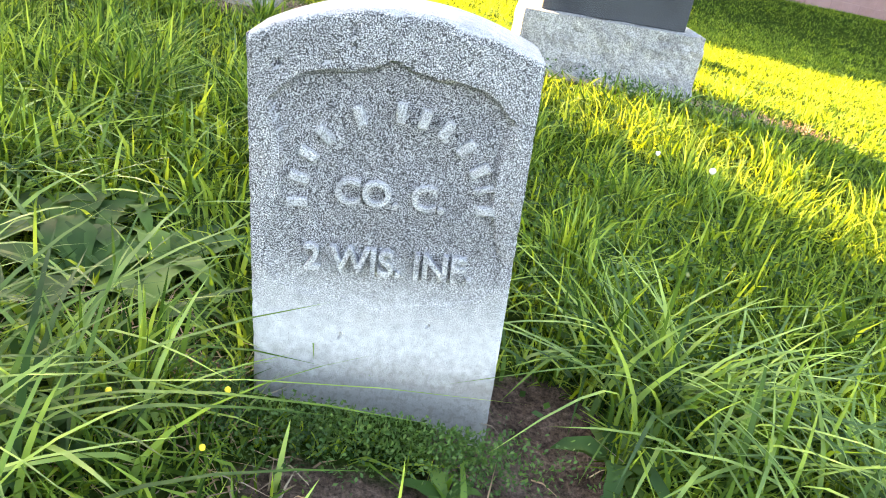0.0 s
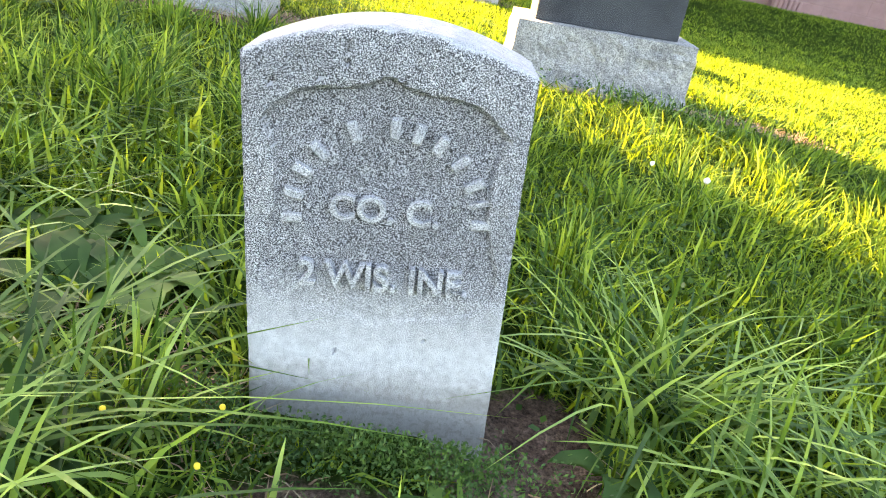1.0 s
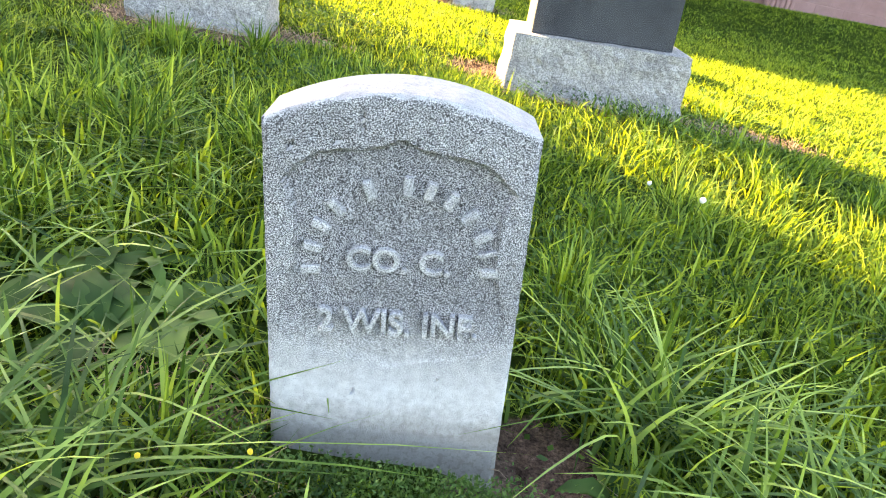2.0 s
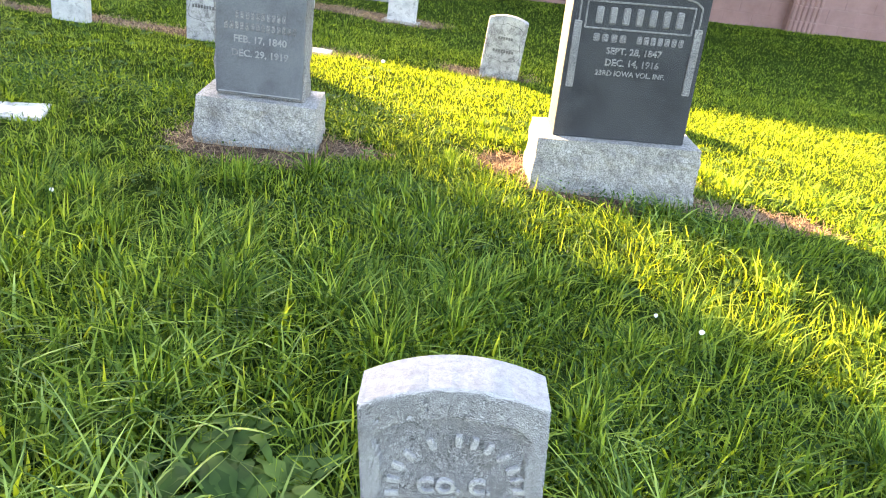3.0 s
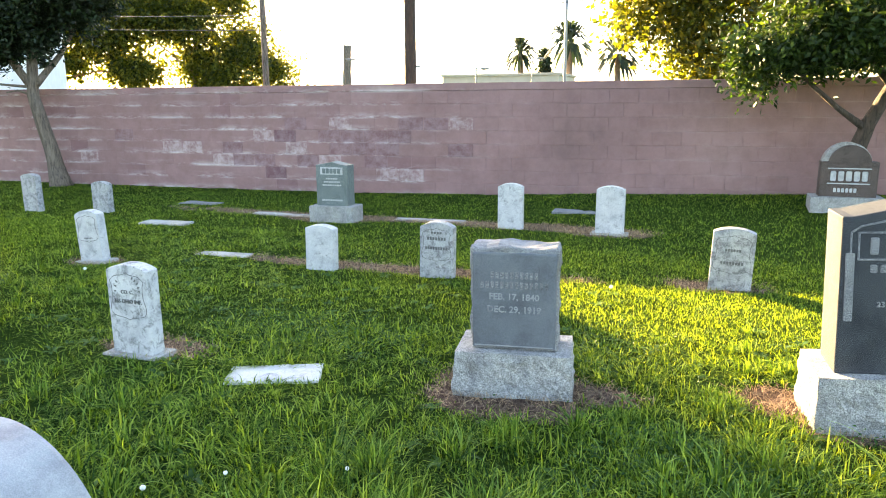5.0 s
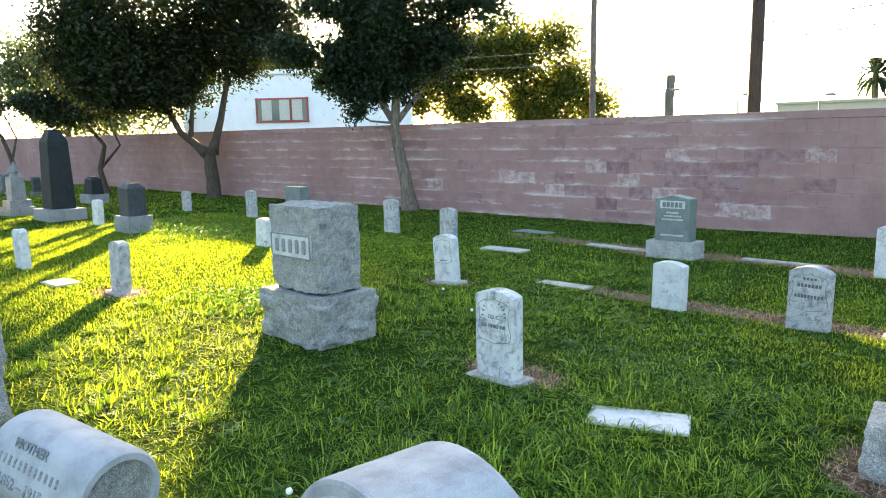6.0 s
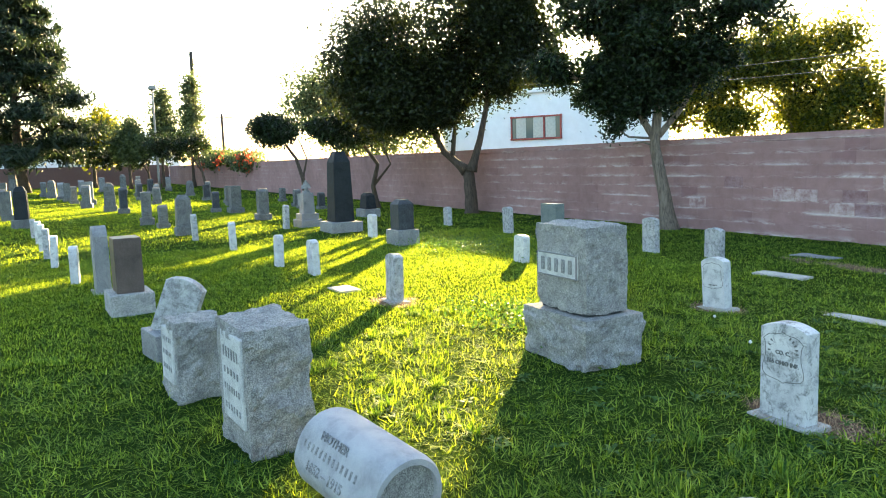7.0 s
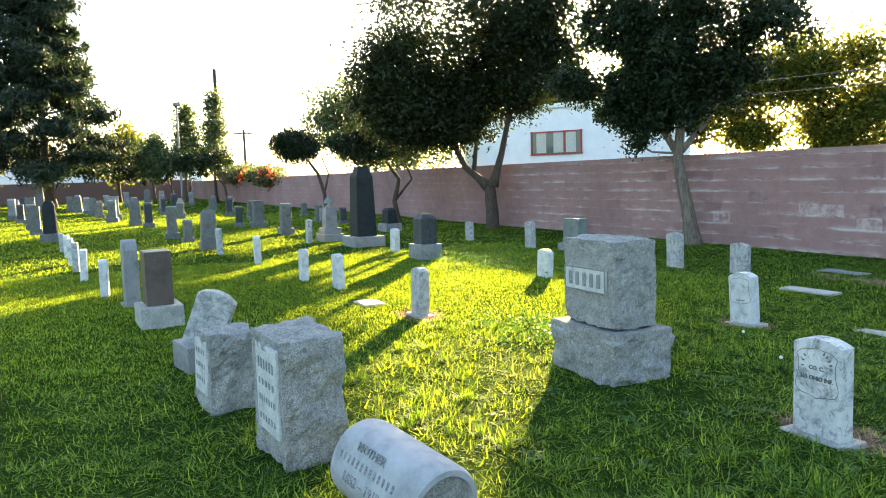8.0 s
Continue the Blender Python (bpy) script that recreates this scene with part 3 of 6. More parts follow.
def soldier_stone():
    w, hc, hm, t = 0.305, 0.464, 0.502, 0.1
    m = stand(0.034, 0.006, 5.7, 0.0, -6.5, 0.0, (0.32, 0.12))
    st = thing("headstone", m, "white marble soldier's headstone, dark pitted recessed shield, raised lettering", "headstone")
    nx, nz = 84, 138
    xs = np.linspace(-w / 2, w / 2, nx)
    X, V = np.meshgrid(xs, np.linspace(0, 1, nz), indexing="ij")
    top = hm - (hm - hc) * (X / (w / 2)) ** 2
    Z = -0.06 + V * (top + 0.06)
    d = shield_distance(X, Z)
    # the shield's field lies back; its upper edge is cut deepest, its foot runs out
    deep = np.clip((Z - 0.15) / 0.2, 0.2, 1.0) * 0.009
    k = np.clip(d / 0.004 + 0.5, 0, 1)
    ridge = np.exp(-((d - 0.0) / 0.0016) ** 2) * 0.0016
    Y = deep * k - ridge * (Z < 0.2) + ridge * 1.2 * (Z >= 0.2)
    rough = (value_noise(X, Z, 420, 21) - 0.5) * 0.0012 + (value_noise(X, Z, 130, 22) - 0.5) * 0.0016
    Y = Y + rough * np.clip((Z - 0.14) / 0.08, 0.25, 1)
    for hx, hz, hr in ((-0.122, 0.437, 0.005), (-0.07, 0.447, 0.003), (-0.043, 0.476, 0.0035), (-0.043, 0.462, 0.003), (0.137, 0.308, 0.0035), (-0.046, 0.113, 0.003), (0.06, 0.14, 0.002)):
        Y = Y + 0.006 * np.exp(-(((X - hx) ** 2 + (Z - hz) ** 2) / hr ** 2) ** 2)
    edge = np.minimum(np.minimum(X + w / 2, w / 2 - X), top - Z)
    Y = Y + 0.004 * np.clip(1 - edge / 0.006, 0, 1) ** 2 + 0.004 * np.clip(1 - edge / 0.012, 0, 1) * np.clip(value_noise(X, Z, 60, 23) - 0.55, 0, 1) * 3
    front = np.stack([X, Y, Z], -1)
    back = np.stack([X, np.full_like(X, t) - 0.004 * np.clip(1 - edge / 0.008, 0, 1) ** 2, Z], -1)
    verts = np.concatenate([front.reshape(-1, 3), back.reshape(-1, 3)])
    i = np.arange(nx * nz).reshape(nx, nz)

    def quads(a, flip=False):
        q4 = np.stack([a[:-1, :-1], a[1:, :-1], a[1:, 1:], a[:-1, 1:]], -1).reshape(-1, 4)
        q4 = q4[:, ::-1] if flip else q4
        return np.concatenate([q4[:, [0, 1, 2]], q4[:, [0, 2, 3]]])

    n = nx * nz
    ring = [(i[:, -1], False), (i[0, :], False), (i[-1, :], True)]
    tris = [quads(i), quads(i + n, True)]
    for line, flip in ring:
        tris.append(quads(np.stack([line, line + n], 0), not flip))
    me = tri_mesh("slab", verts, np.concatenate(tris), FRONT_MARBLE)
    bm = bmesh.new()
    bm.from_mesh(me)
    bmesh.ops.recalc_face_normals(bm, faces=bm.faces[:])
    bm.to_mesh(me)
    bm.free()
    me.shade_smooth()
    me.set_sharp_from_angle(angle=radians(40))
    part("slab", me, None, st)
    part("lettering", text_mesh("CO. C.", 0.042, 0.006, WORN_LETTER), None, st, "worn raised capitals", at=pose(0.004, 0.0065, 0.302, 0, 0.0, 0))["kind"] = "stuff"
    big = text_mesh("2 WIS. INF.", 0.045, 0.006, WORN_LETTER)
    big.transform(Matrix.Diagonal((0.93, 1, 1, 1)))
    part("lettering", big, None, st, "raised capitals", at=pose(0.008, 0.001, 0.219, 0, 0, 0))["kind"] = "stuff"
    for n_, a in enumerate((184, 168, 152, 136, 112, 88, 74, 60, 44, 28, 16, 2)):
        r = 0.106
        a = radians(a)
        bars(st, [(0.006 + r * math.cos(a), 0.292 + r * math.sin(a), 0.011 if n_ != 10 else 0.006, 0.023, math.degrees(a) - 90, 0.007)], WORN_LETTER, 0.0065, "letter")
    return st


soldier_stone()


# ---- small upright marble stones ----
def upright(x, y, w=0.29, h=0.45, t=0.1, rise=0.035, yaw=0.0, pitch=0.0, roll=0.0, mat=None, lines=(), plinth=False, label="", group="small marble headstones", shield=False):
    st = thing("headstone", stand(x, y, yaw, pitch, roll, 0.05, (w + 0.02, t + 0.02)), label or "small white marble headstone with a curved top, weathered", "headstone", group)
    bm = extrude_outline(slab_outline(w, h + 0.05, rise), t, 0.007, -t / 2)
    part("slab", bm, mat or MARBLE, st)
    if plinth:
        part("footing", box_bm(w + 0.1, t + 0.09, 0.05, 0.012, 0.008), CONCRETE, st, "low concrete footing")
    spots = []
    for x0, z, total, hh, n in lines:
        spots += word(x0, z + 0.05, total, hh, n, -t / 2)
    if shield:
        s = w / 0.305
        pts = [(px * s, (pz - 0.5) * s + h + 0.05 - 0.003) for px, pz in SHIELD_HALF]
        pts = pts + [(-px, pz) for px, pz in pts[-2:0:-1]]
        for (ax, az), (bx, bz) in zip(pts, pts[1:] + pts[:1]):
            ln = math.hypot(bx - ax, bz - az)
            spots.append(((ax + bx) / 2, (az + bz) / 2, ln * 1.05, 0.0035, math.degrees(math.atan2(bz - az, bx - ax)), -t / 2 + 0.0015))
    if spots:
        bars(st, spots, LETTER_DARK, 0.0025)
    return st


# stained stone with dark lettering beside the flat marker
near = upright(-3.41, 2.2, 0.28, 0.53, 0.1, 0.035, 1, 0, -0.5, STAINED_MARBLE, [], True, "white marble headstone with black-stained lettering on a concrete footing", shield=True)
arc = [(0.085 * math.cos(radians(a)), 0.43 + 0.085 * math.sin(radians(a)), 0.009, 0.017, a - 90, -0.05) for a in (185, 165, 145, 60, 45, 30, 15, 0)]
bars(near, arc, LETTER_DARK, 0.0015)
letters(near, "CO. C.", 0.03, (0.0, -0.05, 0.42), LETTER_DARK)
letters(near, "165 OHIO INF.", 0.032, (0.0, -0.05, 0.365), LETTER_DARK, wide=0.95)
upright(-3.52, 4.5, 0.27, 0.40, 0.1, 0.03, 1, 0, 1)
second = upright(-2.46, 4.58, 0.29, 0.47, 0.1, 0.045, 2, 0, 1, MARBLE_DARK, [(0, 0.33, 0.17, 0.025, 7), (0, 0.25, 0.2, 0.025, 9), (0, 0.38, 0.1, 0.02, 4)], label="marble headstone crusted dark over its carved shield", shield=True)
upright(-2.5, 7.08, 0.29, 0.52, 0.1, 0.04, 1, 0, 0)
upright(-1.37, 7.1, 0.31, 0.53, 0.1, 0.04, 1, -1, 0.5, plinth=True, label="white marble headstone with a curved top on a footing")
upright(-0.17, 4.94, 0.31, 0.47, 0.1, 0.035, -2, 0, 2, MARBLE_DARK, [(0, 0.2, 0.17, 0.022, 8), (0, 0.3, 0.12, 0.022, 6)], label="weathered marble headstone with faint lettering, leaning", shield=True)
upright(-5.72, 4.12, 0.26, 0.48, 0.1, 0.04, 2, 0, -4, MARBLE, [(0, 0.22, 0.1, 0.012, 6)], True, "white marble headstone leaning on its pale footing", shield=True)
for x, y, w, h, lean, dirty in ((-7.79, 1.68, 0.26, 0.5, -1, 1), (-10.11, 1.45, 0.26, 0.47, 0, 0), (-11.22, 1.23, 0.25, 0.46, -2, 0), (-9.42, 4.25, 0.29, 0.39, 2, 0), (-9.13, 6.35, 0.26, 0.52, -1, 1),
                                (-8.09, 6.55, 0.28, 0.42, 1, 1), (-12.85, 6.08, 0.26, 0.51, -2, 1), (-15.34, 5.98, 0.25, 0.42, -3, 1), (-14.04, 3.7, 0.26, 0.46, -1, 0), (-17.27, 2.75, 0.26, 0.55, 0, 1),
                                (-13.65, 0.98, 0.25, 0.5, -1, 0), (-15.88, 0.6, 0.25, 0.53, -1, 1), (-11.22, -1.42, 0.26, 0.49, -3, 0), (-13.35, -1.77, 0.25, 0.49, -3, 0), (-14.7, -1.95, 0.25, 0.51, -4, 1),
                                (-16.0, -2.1, 0.25, 0.51, -3, 0), (-17.67, -2.27, 0.25, 0.47, -2, 0), (-19.26, -2.48, 0.25, 0.42, -4, 1)):
    upright(x, y, w, h, 0.1, 0.035, float(rng.uniform(-3, 3)), float(rng.uniform(-2, 2)), lean, MARBLE_DARK if dirty else MARBLE,
            label="small marble headstone, grey with lichen" if dirty else "", plinth=(x == -7.79))


# ---- monuments of a die on a base ----
def monument(x, y, yaw, base, die, base_mat, die_mat, label, top="flat", rocky=True, lean=0.0, taper=1.0, group="", name="monument", cuts=4):
    """base and die: width, depth, height. Returns the thing and the height at which the die stands."""
    st = thing(name, stand(x, y, yaw, 0, lean, 0.04, (base[0] + 0.03, base[1] + 0.03)), label, "gravestone", group)
    bw, bd, bh = base
    if rocky:
        hi = bh + 0.04
        bm = rock(block_bm(bw * 1.03, bd * 1.03, hi, 0.0, 0.02 if math.hypot(x, y) < 6 else 0.06, 0.955), 0.06, 0.011, x * 3.1, lambda p: 1.0 if 0.02 < p.z < hi - 0.035 else 0.2, 0)
    else:
        bm = box_bm(bw, bd, bh + 0.04, 0.012)
    part("base", bm, base_mat, st, smooth=False)
    w, d, h = die
    z0 = bh + 0.04
    if top == "gable":
        pts = [(-w / 2, 0), (w / 2, 0), (w / 2 * taper, h * 0.93), (w / 2 * taper * 0.86, h * 0.93), (0, h), (-w / 2 * taper * 0.86, h * 0.93), (-w / 2 * taper, h * 0.93)]
        bm = extrude_outline(pts, d, 0.006, -d / 2)
        bmesh.ops.translate(bm, verts=bm.verts, vec=(0, 0, z0))
    elif top == "arch":
        bm = extrude_outline(slab_outline(w, h, w * 0.22), d, 0.008, -d / 2)
        bmesh.ops.translate(bm, verts=bm.verts, vec=(0, 0, z0))
    elif top == "slant":
        pts = [(-d / 2, 0), (d / 2, 0), (d / 2, h), (d * 0.2, h), (-d / 2, h * 0.35)]
        bm = extrude_outline(pts, w, 0.008, -w / 2)
        bmesh.ops.rotate(bm, verts=bm.verts, matrix=Matrix.Rotation(math.pi / 2, 3, "Z"))
        bmesh.ops.translate(bm, verts=bm.verts, vec=(0, 0, z0))
    elif top == "rough":
        bm = rock(box_bm(w, d, h, 0.012, z0), 0.07, 0.016, y * 2.7, lambda p: 1.0 if (p.z > z0 + h - 0.03 or abs(p.x) > w / 2 - 0.01) else 0.05, cuts + 2)
    elif top == "pyramid":
        bm = box_bm(w, d, h * 0.85, 0.008, z0, taper)
        part("cap", box_bm(w * taper, d * taper, h * 0.15, 0.006, z0 + h * 0.85, 0.55), die_mat, st)
    else:
        bm = box_bm(w, d, h, 0.008, z0, taper)
    part("die", bm, die_mat, st)
    return st, z0


# broad dark stone with a shallow gable
st, z0 = monument(0.52, 2.66, 5, (0.79, 0.4, 0.26), (0.63, 0.26, 0.75), PALE_GRANITE, DARK_GRANITE, "dark granite gabled gravestone with a pale border on a rock-faced base", "gable", lean=-3.2, taper=0.97)
y = -0.131
frame_bars = []
for ax, az, bx, bz in ((-0.27, 0.44, -0.27, 0.63), (0.27, 0.44, 0.27, 0.63), (-0.27, 0.63, -0.235, 0.655), (0.27, 0.63, 0.235, 0.655), (-0.235, 0.655, 0, 0.71), (0.235, 0.655, 0, 0.71)):
    frame_bars.append(((ax + bx) / 2, z0 + (az + bz) / 2, math.hypot(bx - ax, bz - az), 0.008, math.degrees(math.atan2(bz - az, bx - ax)), y))
for ax, az, w_, h_ in ((0, 0.628, 0.48, 0.008), (0, 0.512, 0.48, 0.008), (-0.24, 0.57, 0.008, 0.12), (0.24, 0.57, 0.008, 0.12)):
    frame_bars.append((ax, z0 + az, w_, h_, 0, y))
bars(st, frame_bars, GRANITE, 0.003, "carved_border")
bars(st, word(0, z0 + 0.57, 0.42, 0.075, 7, y, 0.45), GRANITE, 0.005)
bars(st, word(-0.12, z0 + 0.472, 0.16, 0.036, 4, y) + word(0.11, z0 + 0.472, 0.22, 0.036, 7, y), GRANITE, 0.003)
letters(st, "SEPT. 28, 1847", 0.042, (0, y, z0 + 0.415), GRANITE)
letters(st, "DEC. 14, 1916", 0.042, (0, y, z0 + 0.363), GRANITE)
letters(st, "23RD IOWA VOL. INF.", 0.033, (0, y, z0 + 0.315), GRANITE)
for sx in (-0.272, 0.272):
    part("side_rib", box_bm(0.035, 0.012, 0.3, 0.004, z0 + 0.24), GRANITE, st, at=pose(sx, y - 0.002, 0))

# slate-grey stone with a rough top
st, z0 = monument(-1.25, 2.53, 9, (0.58, 0.36, 0.22), (0.43, 0.2, 0.52), PALE_GRANITE, GRANITE, "grey granite gravestone with rough edges on a pale rock-faced base", "rough")
SLATE = stone_material("streaked_slate_grey", (0.14, 0.15, 0.168), (0.095, 0.1, 0.115), (0.19, 0.2, 0.22), 240, 5, 0.55, 0.6, 0.15)
part("polished_face", extrude_outline(slab_outline(0.415, 0.485, 0.0), 0.02, 0.01, -0.113), SLATE, st, "smooth slate-grey face with water streaks", at=pose(0, 0, z0 + 0.012))
y = -0.115
bars(st, word(-0.0, z0 + 0.385, 0.24, 0.035, 10, y), GRANITE, 0.002)
bars(st, word(0.0, z0 + 0.335, 0.34, 0.035, 14, y), GRANITE, 0.002)
letters(st, "FEB. 17, 1840", 0.045, (0, y, z0 + 0.275), LETTER_SOFT, 0.0015)
letters(st, "DEC. 29, 1919", 0.045, (0, y, z0 + 0.21), LETTER_SOFT, 0.0015)
bars(st, [(0, z0 + 0.022, 0.39, 0.006, 0, y)], LETTER_SOFT, 0.002, "carved_line")

# green-grey stone near the wall
st, z0 = monument(-4.72, 6.95, 3, (0.58, 0.34, 0.19), (0.42, 0.2, 0.54), PALE_GRANITE, GREEN_GRANITE, "green-grey granite gravestone with a low gable on a pale base", "gable", rocky=False)
part("name_panel", box_bm(0.3, 0.006, 0.09, 0.003), LETTER_PALE, st, at=pose(0, -0.102, z0 + 0.385))
bars(st, word(0, z0 + 0.43, 0.25, 0.062, 5, -0.106, 0.2), GREEN_GRANITE, 0.003)
bars(st, word(0, z0 + 0.335, 0.16, 0.02, 7, -0.1) + word(0, z0 + 0.295, 0.22, 0.02, 10, -0.1) + word(0, z0 + 0.255, 0.26, 0.02, 11, -0.1) + word(0, z0 + 0.07, 0.28, 0.022, 12, -0.1), LETTER_PALE, 0.002)

# rock-faced block on a hewn base
st = thing("monument", stand(-5.05, 2.06, 2, 0, 0, 0.05, (0.78, 0.58)), "grey rock-faced granite gravestone on a broad hewn base", "gravestone")
part("base", rock(block_bm(0.73, 0.5, 0.4, 0, 0.02), 0.13, 0.03, 4.4, lambda p: (1.9 if p.x > 0.22 and p.z < 0.16 else 1.0) if p.z < 0.36 else 0.2, 0), ROUGH_GRANITE, st)
part("die", rock(block_bm(0.575, 0.36, 0.6, 0.418, 0.018), 0.09, 0.016, 9.1, lambda p: 0.45 if p.y < -0.17 and 0.06 < p.z - 0.4 < 0.56 else 1.0, 0), ROUGH_GRANITE, st)
# dark slab in the seam stands for the shadow gap below the die
part("joint", box_bm(0.52, 0.31, 0.05, 0.004, 0.385), DARK_GRANITE, st, "recessed dark slab for a shadow gap")
part("name_panel", box_bm(0.46, 0.02, 0.17, 0.005), LETTER_PALE, st, "smooth pale sunk panel", at=pose(-0.03, -0.186, 0.65))
bars(st, [(-0.03, 0.817, 0.46, 0.01, 0, -0.197), (-0.03, 0.655, 0.46, 0.01, 0, -0.197), (-0.257, 0.736, 0.01, 0.17, 0, -0.197), (0.197, 0.736, 0.01, 0.17, 0, -0.197)], GRANITE, 0.005, "panel_rim")
bars(st, word(-0.03, 0.735, 0.4, 0.1, 5, -0.198, 0.45), GRANITE, 0.007)

# two hewn stones and a toppled one in the near row
st = thing("gravestone", stand(-4.56, -0.33, 8, 0, 1, 0.05, (0.5, 0.36)), "hewn grey granite gravestone with a smoothed inscribed face", "gravestone", "hewn granite stones")
part("block", rock(block_bm(0.45, 0.32, 0.71, 0, 0.018, 1.04), 0.13, 0.03, 2.2, lambda p: 0.2 if p.y < -0.13 and 0.12 < p.z < 0.62 else 1.0, 0), ROUGH_GRANITE, st)
part("inscribed_face", extrude_outline(slab_outline(0.33, 0.46, 0.0), 0.03, 0.008, -0.176), SMOOTHED, st, "smoothed pale inscribed face", at=pose(0.02, 0, 0.2))
bars(st, [s for k, (z, n) in enumerate(((0.56, 6), (0.46, 5), (0.37, 7), (0.27, 6))) for s in word(0.02, z, 0.26, 0.034 if k else 0.055, n, -0.177, 0.6)], GRANITE, 0.002)
st = thing("gravestone", stand(-5.66, -0.56, 8, 2, -1, 0.05, (0.46, 0.36)), "hewn grey granite gravestone, low, with a broken pale top", "gravestone", "hewn granite stones")
part("block", rock(block_bm(0.42, 0.32, 0.54, 0, 0.018, 1.02), 0.13, 0.03, 6.2, lambda p: 0.2 if p.y < -0.13 and 0.1 < p.z < 0.46 else 1.0, 0), ROUGH_GRANITE, st)
part("inscribed_face", extrude_outline(slab_outline(0.3, 0.34, 0.0), 0.03, 0.008, -0.176), SMOOTHED, st, "smoothed pale inscribed face", at=pose(0.0, 0, 0.15))
bars(st, [s for k, (z, n) in enumerate(((0.42, 5), (0.33, 6), (0.24, 5))) for s in word(0.0, z, 0.24, 0.032, n, -0.177, 0.6)], GRANITE, 0.002)
st = thing("gravestone", stand(-6.72, -0.66, 12, 0, 0, 0.03, (0.5, 0.3)), "small grey marble slab leaning back off its base", "gravestone")
part("base", box_bm(0.42, 0.26, 0.24, 0.012), GRANITE, st)
part("slab", extrude_outline(slab_outline(0.3, 0.46, 0.05), 0.1, 0.008, -0.05), MARBLE_DARK, st, at=pose(0.0, 0.04, 0.2, 0, 22, 52))


# toppled pillow stone: a drum with a flat inscribed side
def drum_stone():
    st = thing("gravestone", stand(-3.56, -0.13, 0, 0, 0, 0.03, (0.7, 0.36)), "toppled rounded grey marble stone with an inscribed side", "gravestone")
    r, ln = 0.18, 0.6
    bm = bmesh.new()
    rings = []
    prof = [(a, 1.0) for a in range(0, 360, 10)]
    stations = [(-ln / 2, 0.86), (-ln / 2 + 0.02, 0.97), (-ln / 2 + 0.045, 1.0), (ln / 2 - 0.05, 1.0), (ln / 2 - 0.02, 0.985), (ln / 2, 0.93), (ln / 2 + 0.002, 0.8), (ln / 2 - 0.018, 0.76)]
    for sx, k in stations:
        ring = []
        for a, _ in prof:
            a = radians(a)
            yy, zz = math.cos(a) * r * k, math.sin(a) * r * k
            yy = max(yy, -r * 0.9)
            ring.append(bm.verts.new((sx, yy, zz)))
        rings.append(ring)
    for a, b in zip(rings, rings[1:]):
        for i in range(len(a)):
            j = (i + 1) % len(a)
            bm.faces.new((a[i], a[j], b[j], b[i]))
    bm.faces.new(rings[0][::-1])
    bm.faces.new(rings[-1])
    bmesh.ops.recalc_face_normals(bm, faces=bm.faces[:])
    lie = pose(0, 0, 0.205, 0, 5, 14) @ pose(0, 0, 0, -24, 0, 0)
    body = part("drum", bm, PALE_MARBLE, st, smooth=True, at=lie)
    body.data.set_sharp_from_angle(angle=radians(50))
    end = bmesh.new()
    bmesh.ops.create_circle(end, cap_ends=True, segments=36, radius=r * 0.755)
    part("end_face", end, ROUGH_GRANITE, st, "rough dark broken end", at=lie @ pose(ln / 2 - 0.014, 0, 0, 0, 90, 0))
    for body_text, size, z in (("MOTHER", 0.05, 0.075), ("1852 \u2013 1915", 0.055, -0.065)):
        part("lettering", text_mesh(body_text, size, 0.0015, GRANITE), None, st, at=lie @ pose(-0.04, -r * 0.9, z))["kind"] = "stuff"
    bm = bmesh.new()
    for x_, z_, w_, h_, _, y_ in word(-0.04, 0.008, 0.42, 0.034, 13, -r * 0.9, 0.62):
        bmesh.ops.create_cube(bm, size=1, matrix=pose(x_, y_, z_) @ Matrix.Diagonal((w_, 0.004, h_, 1)))
    tagged(part("lettering", bm, GRANITE, st, at=lie), kind="stuff")


drum_stone()


# thick arched stone beside the path, with a sunk panel in its face
def arched_stone():
    w, h, t = 0.56, 0.825, 0.28
    st = thing("gravestone", stand(-1.765, -0.155, -6, 0, 0, 0.05, (0.56, 0.34)), "thick grey marble gravestone with an arched top and a sunk panel", "gravestone")
    pts = slab_outline(w, h, 0.2, 26)
    bm = extrude_outline(pts, t, 0.012, 0.0)
    part("block", bm, PALE_MARBLE, st, smooth=False)
    inner = slab_outline(w - 0.07, h - 0.035, 0.185, 26)
    bm = extrude_outline(inner, 0.02, 0.004, -0.006)
    part("rim", bm, PALE_MARBLE, st)
    inner = slab_outline(w - 0.095, h - 0.048, 0.178, 26)
    # plate just proud of the rim; its darker grey carries a recess's shade
    part("panel", extrude_outline(inner, 0.02, 0.0, -0.0085), GRANITE, st, "panel toned dark for the shade of a recess")


arched_stone()

# dark stone with a round head by the wall
st, z0 = monument(1.2, 8.9, 0, (0.8, 0.4, 0.16), (0.62, 0.2, 0.42), PALE_GRANITE, BROWN_GRANITE, "dark brown granite gravestone with a pale round-headed rim near the wall", "flat", rocky=False)
part("round_head", extrude_outline(slab_outline(0.46, 0.22, 0.2), 0.2, 0.008, -0.1), BROWN_GRANITE, st, at=pose(0, 0, z0 + 0.4))
part("rim", extrude_outline(slab_outline(0.54, 0.25, 0.24), 0.16, 0.006, -0.06), PALE_GRANITE, st, "pale rock-pitched rim", at=pose(-0.03, 0, z0 + 0.4))
bars(st, [(0, z0 + 0.34, 0.46, 0.014, 0, -0.103), (0, z0 + 0.16, 0.46, 0.014, 0, -0.103)] + word(0, z0 + 0.25, 0.42, 0.12, 5, -0.103), LETTER_PALE, 0.003)
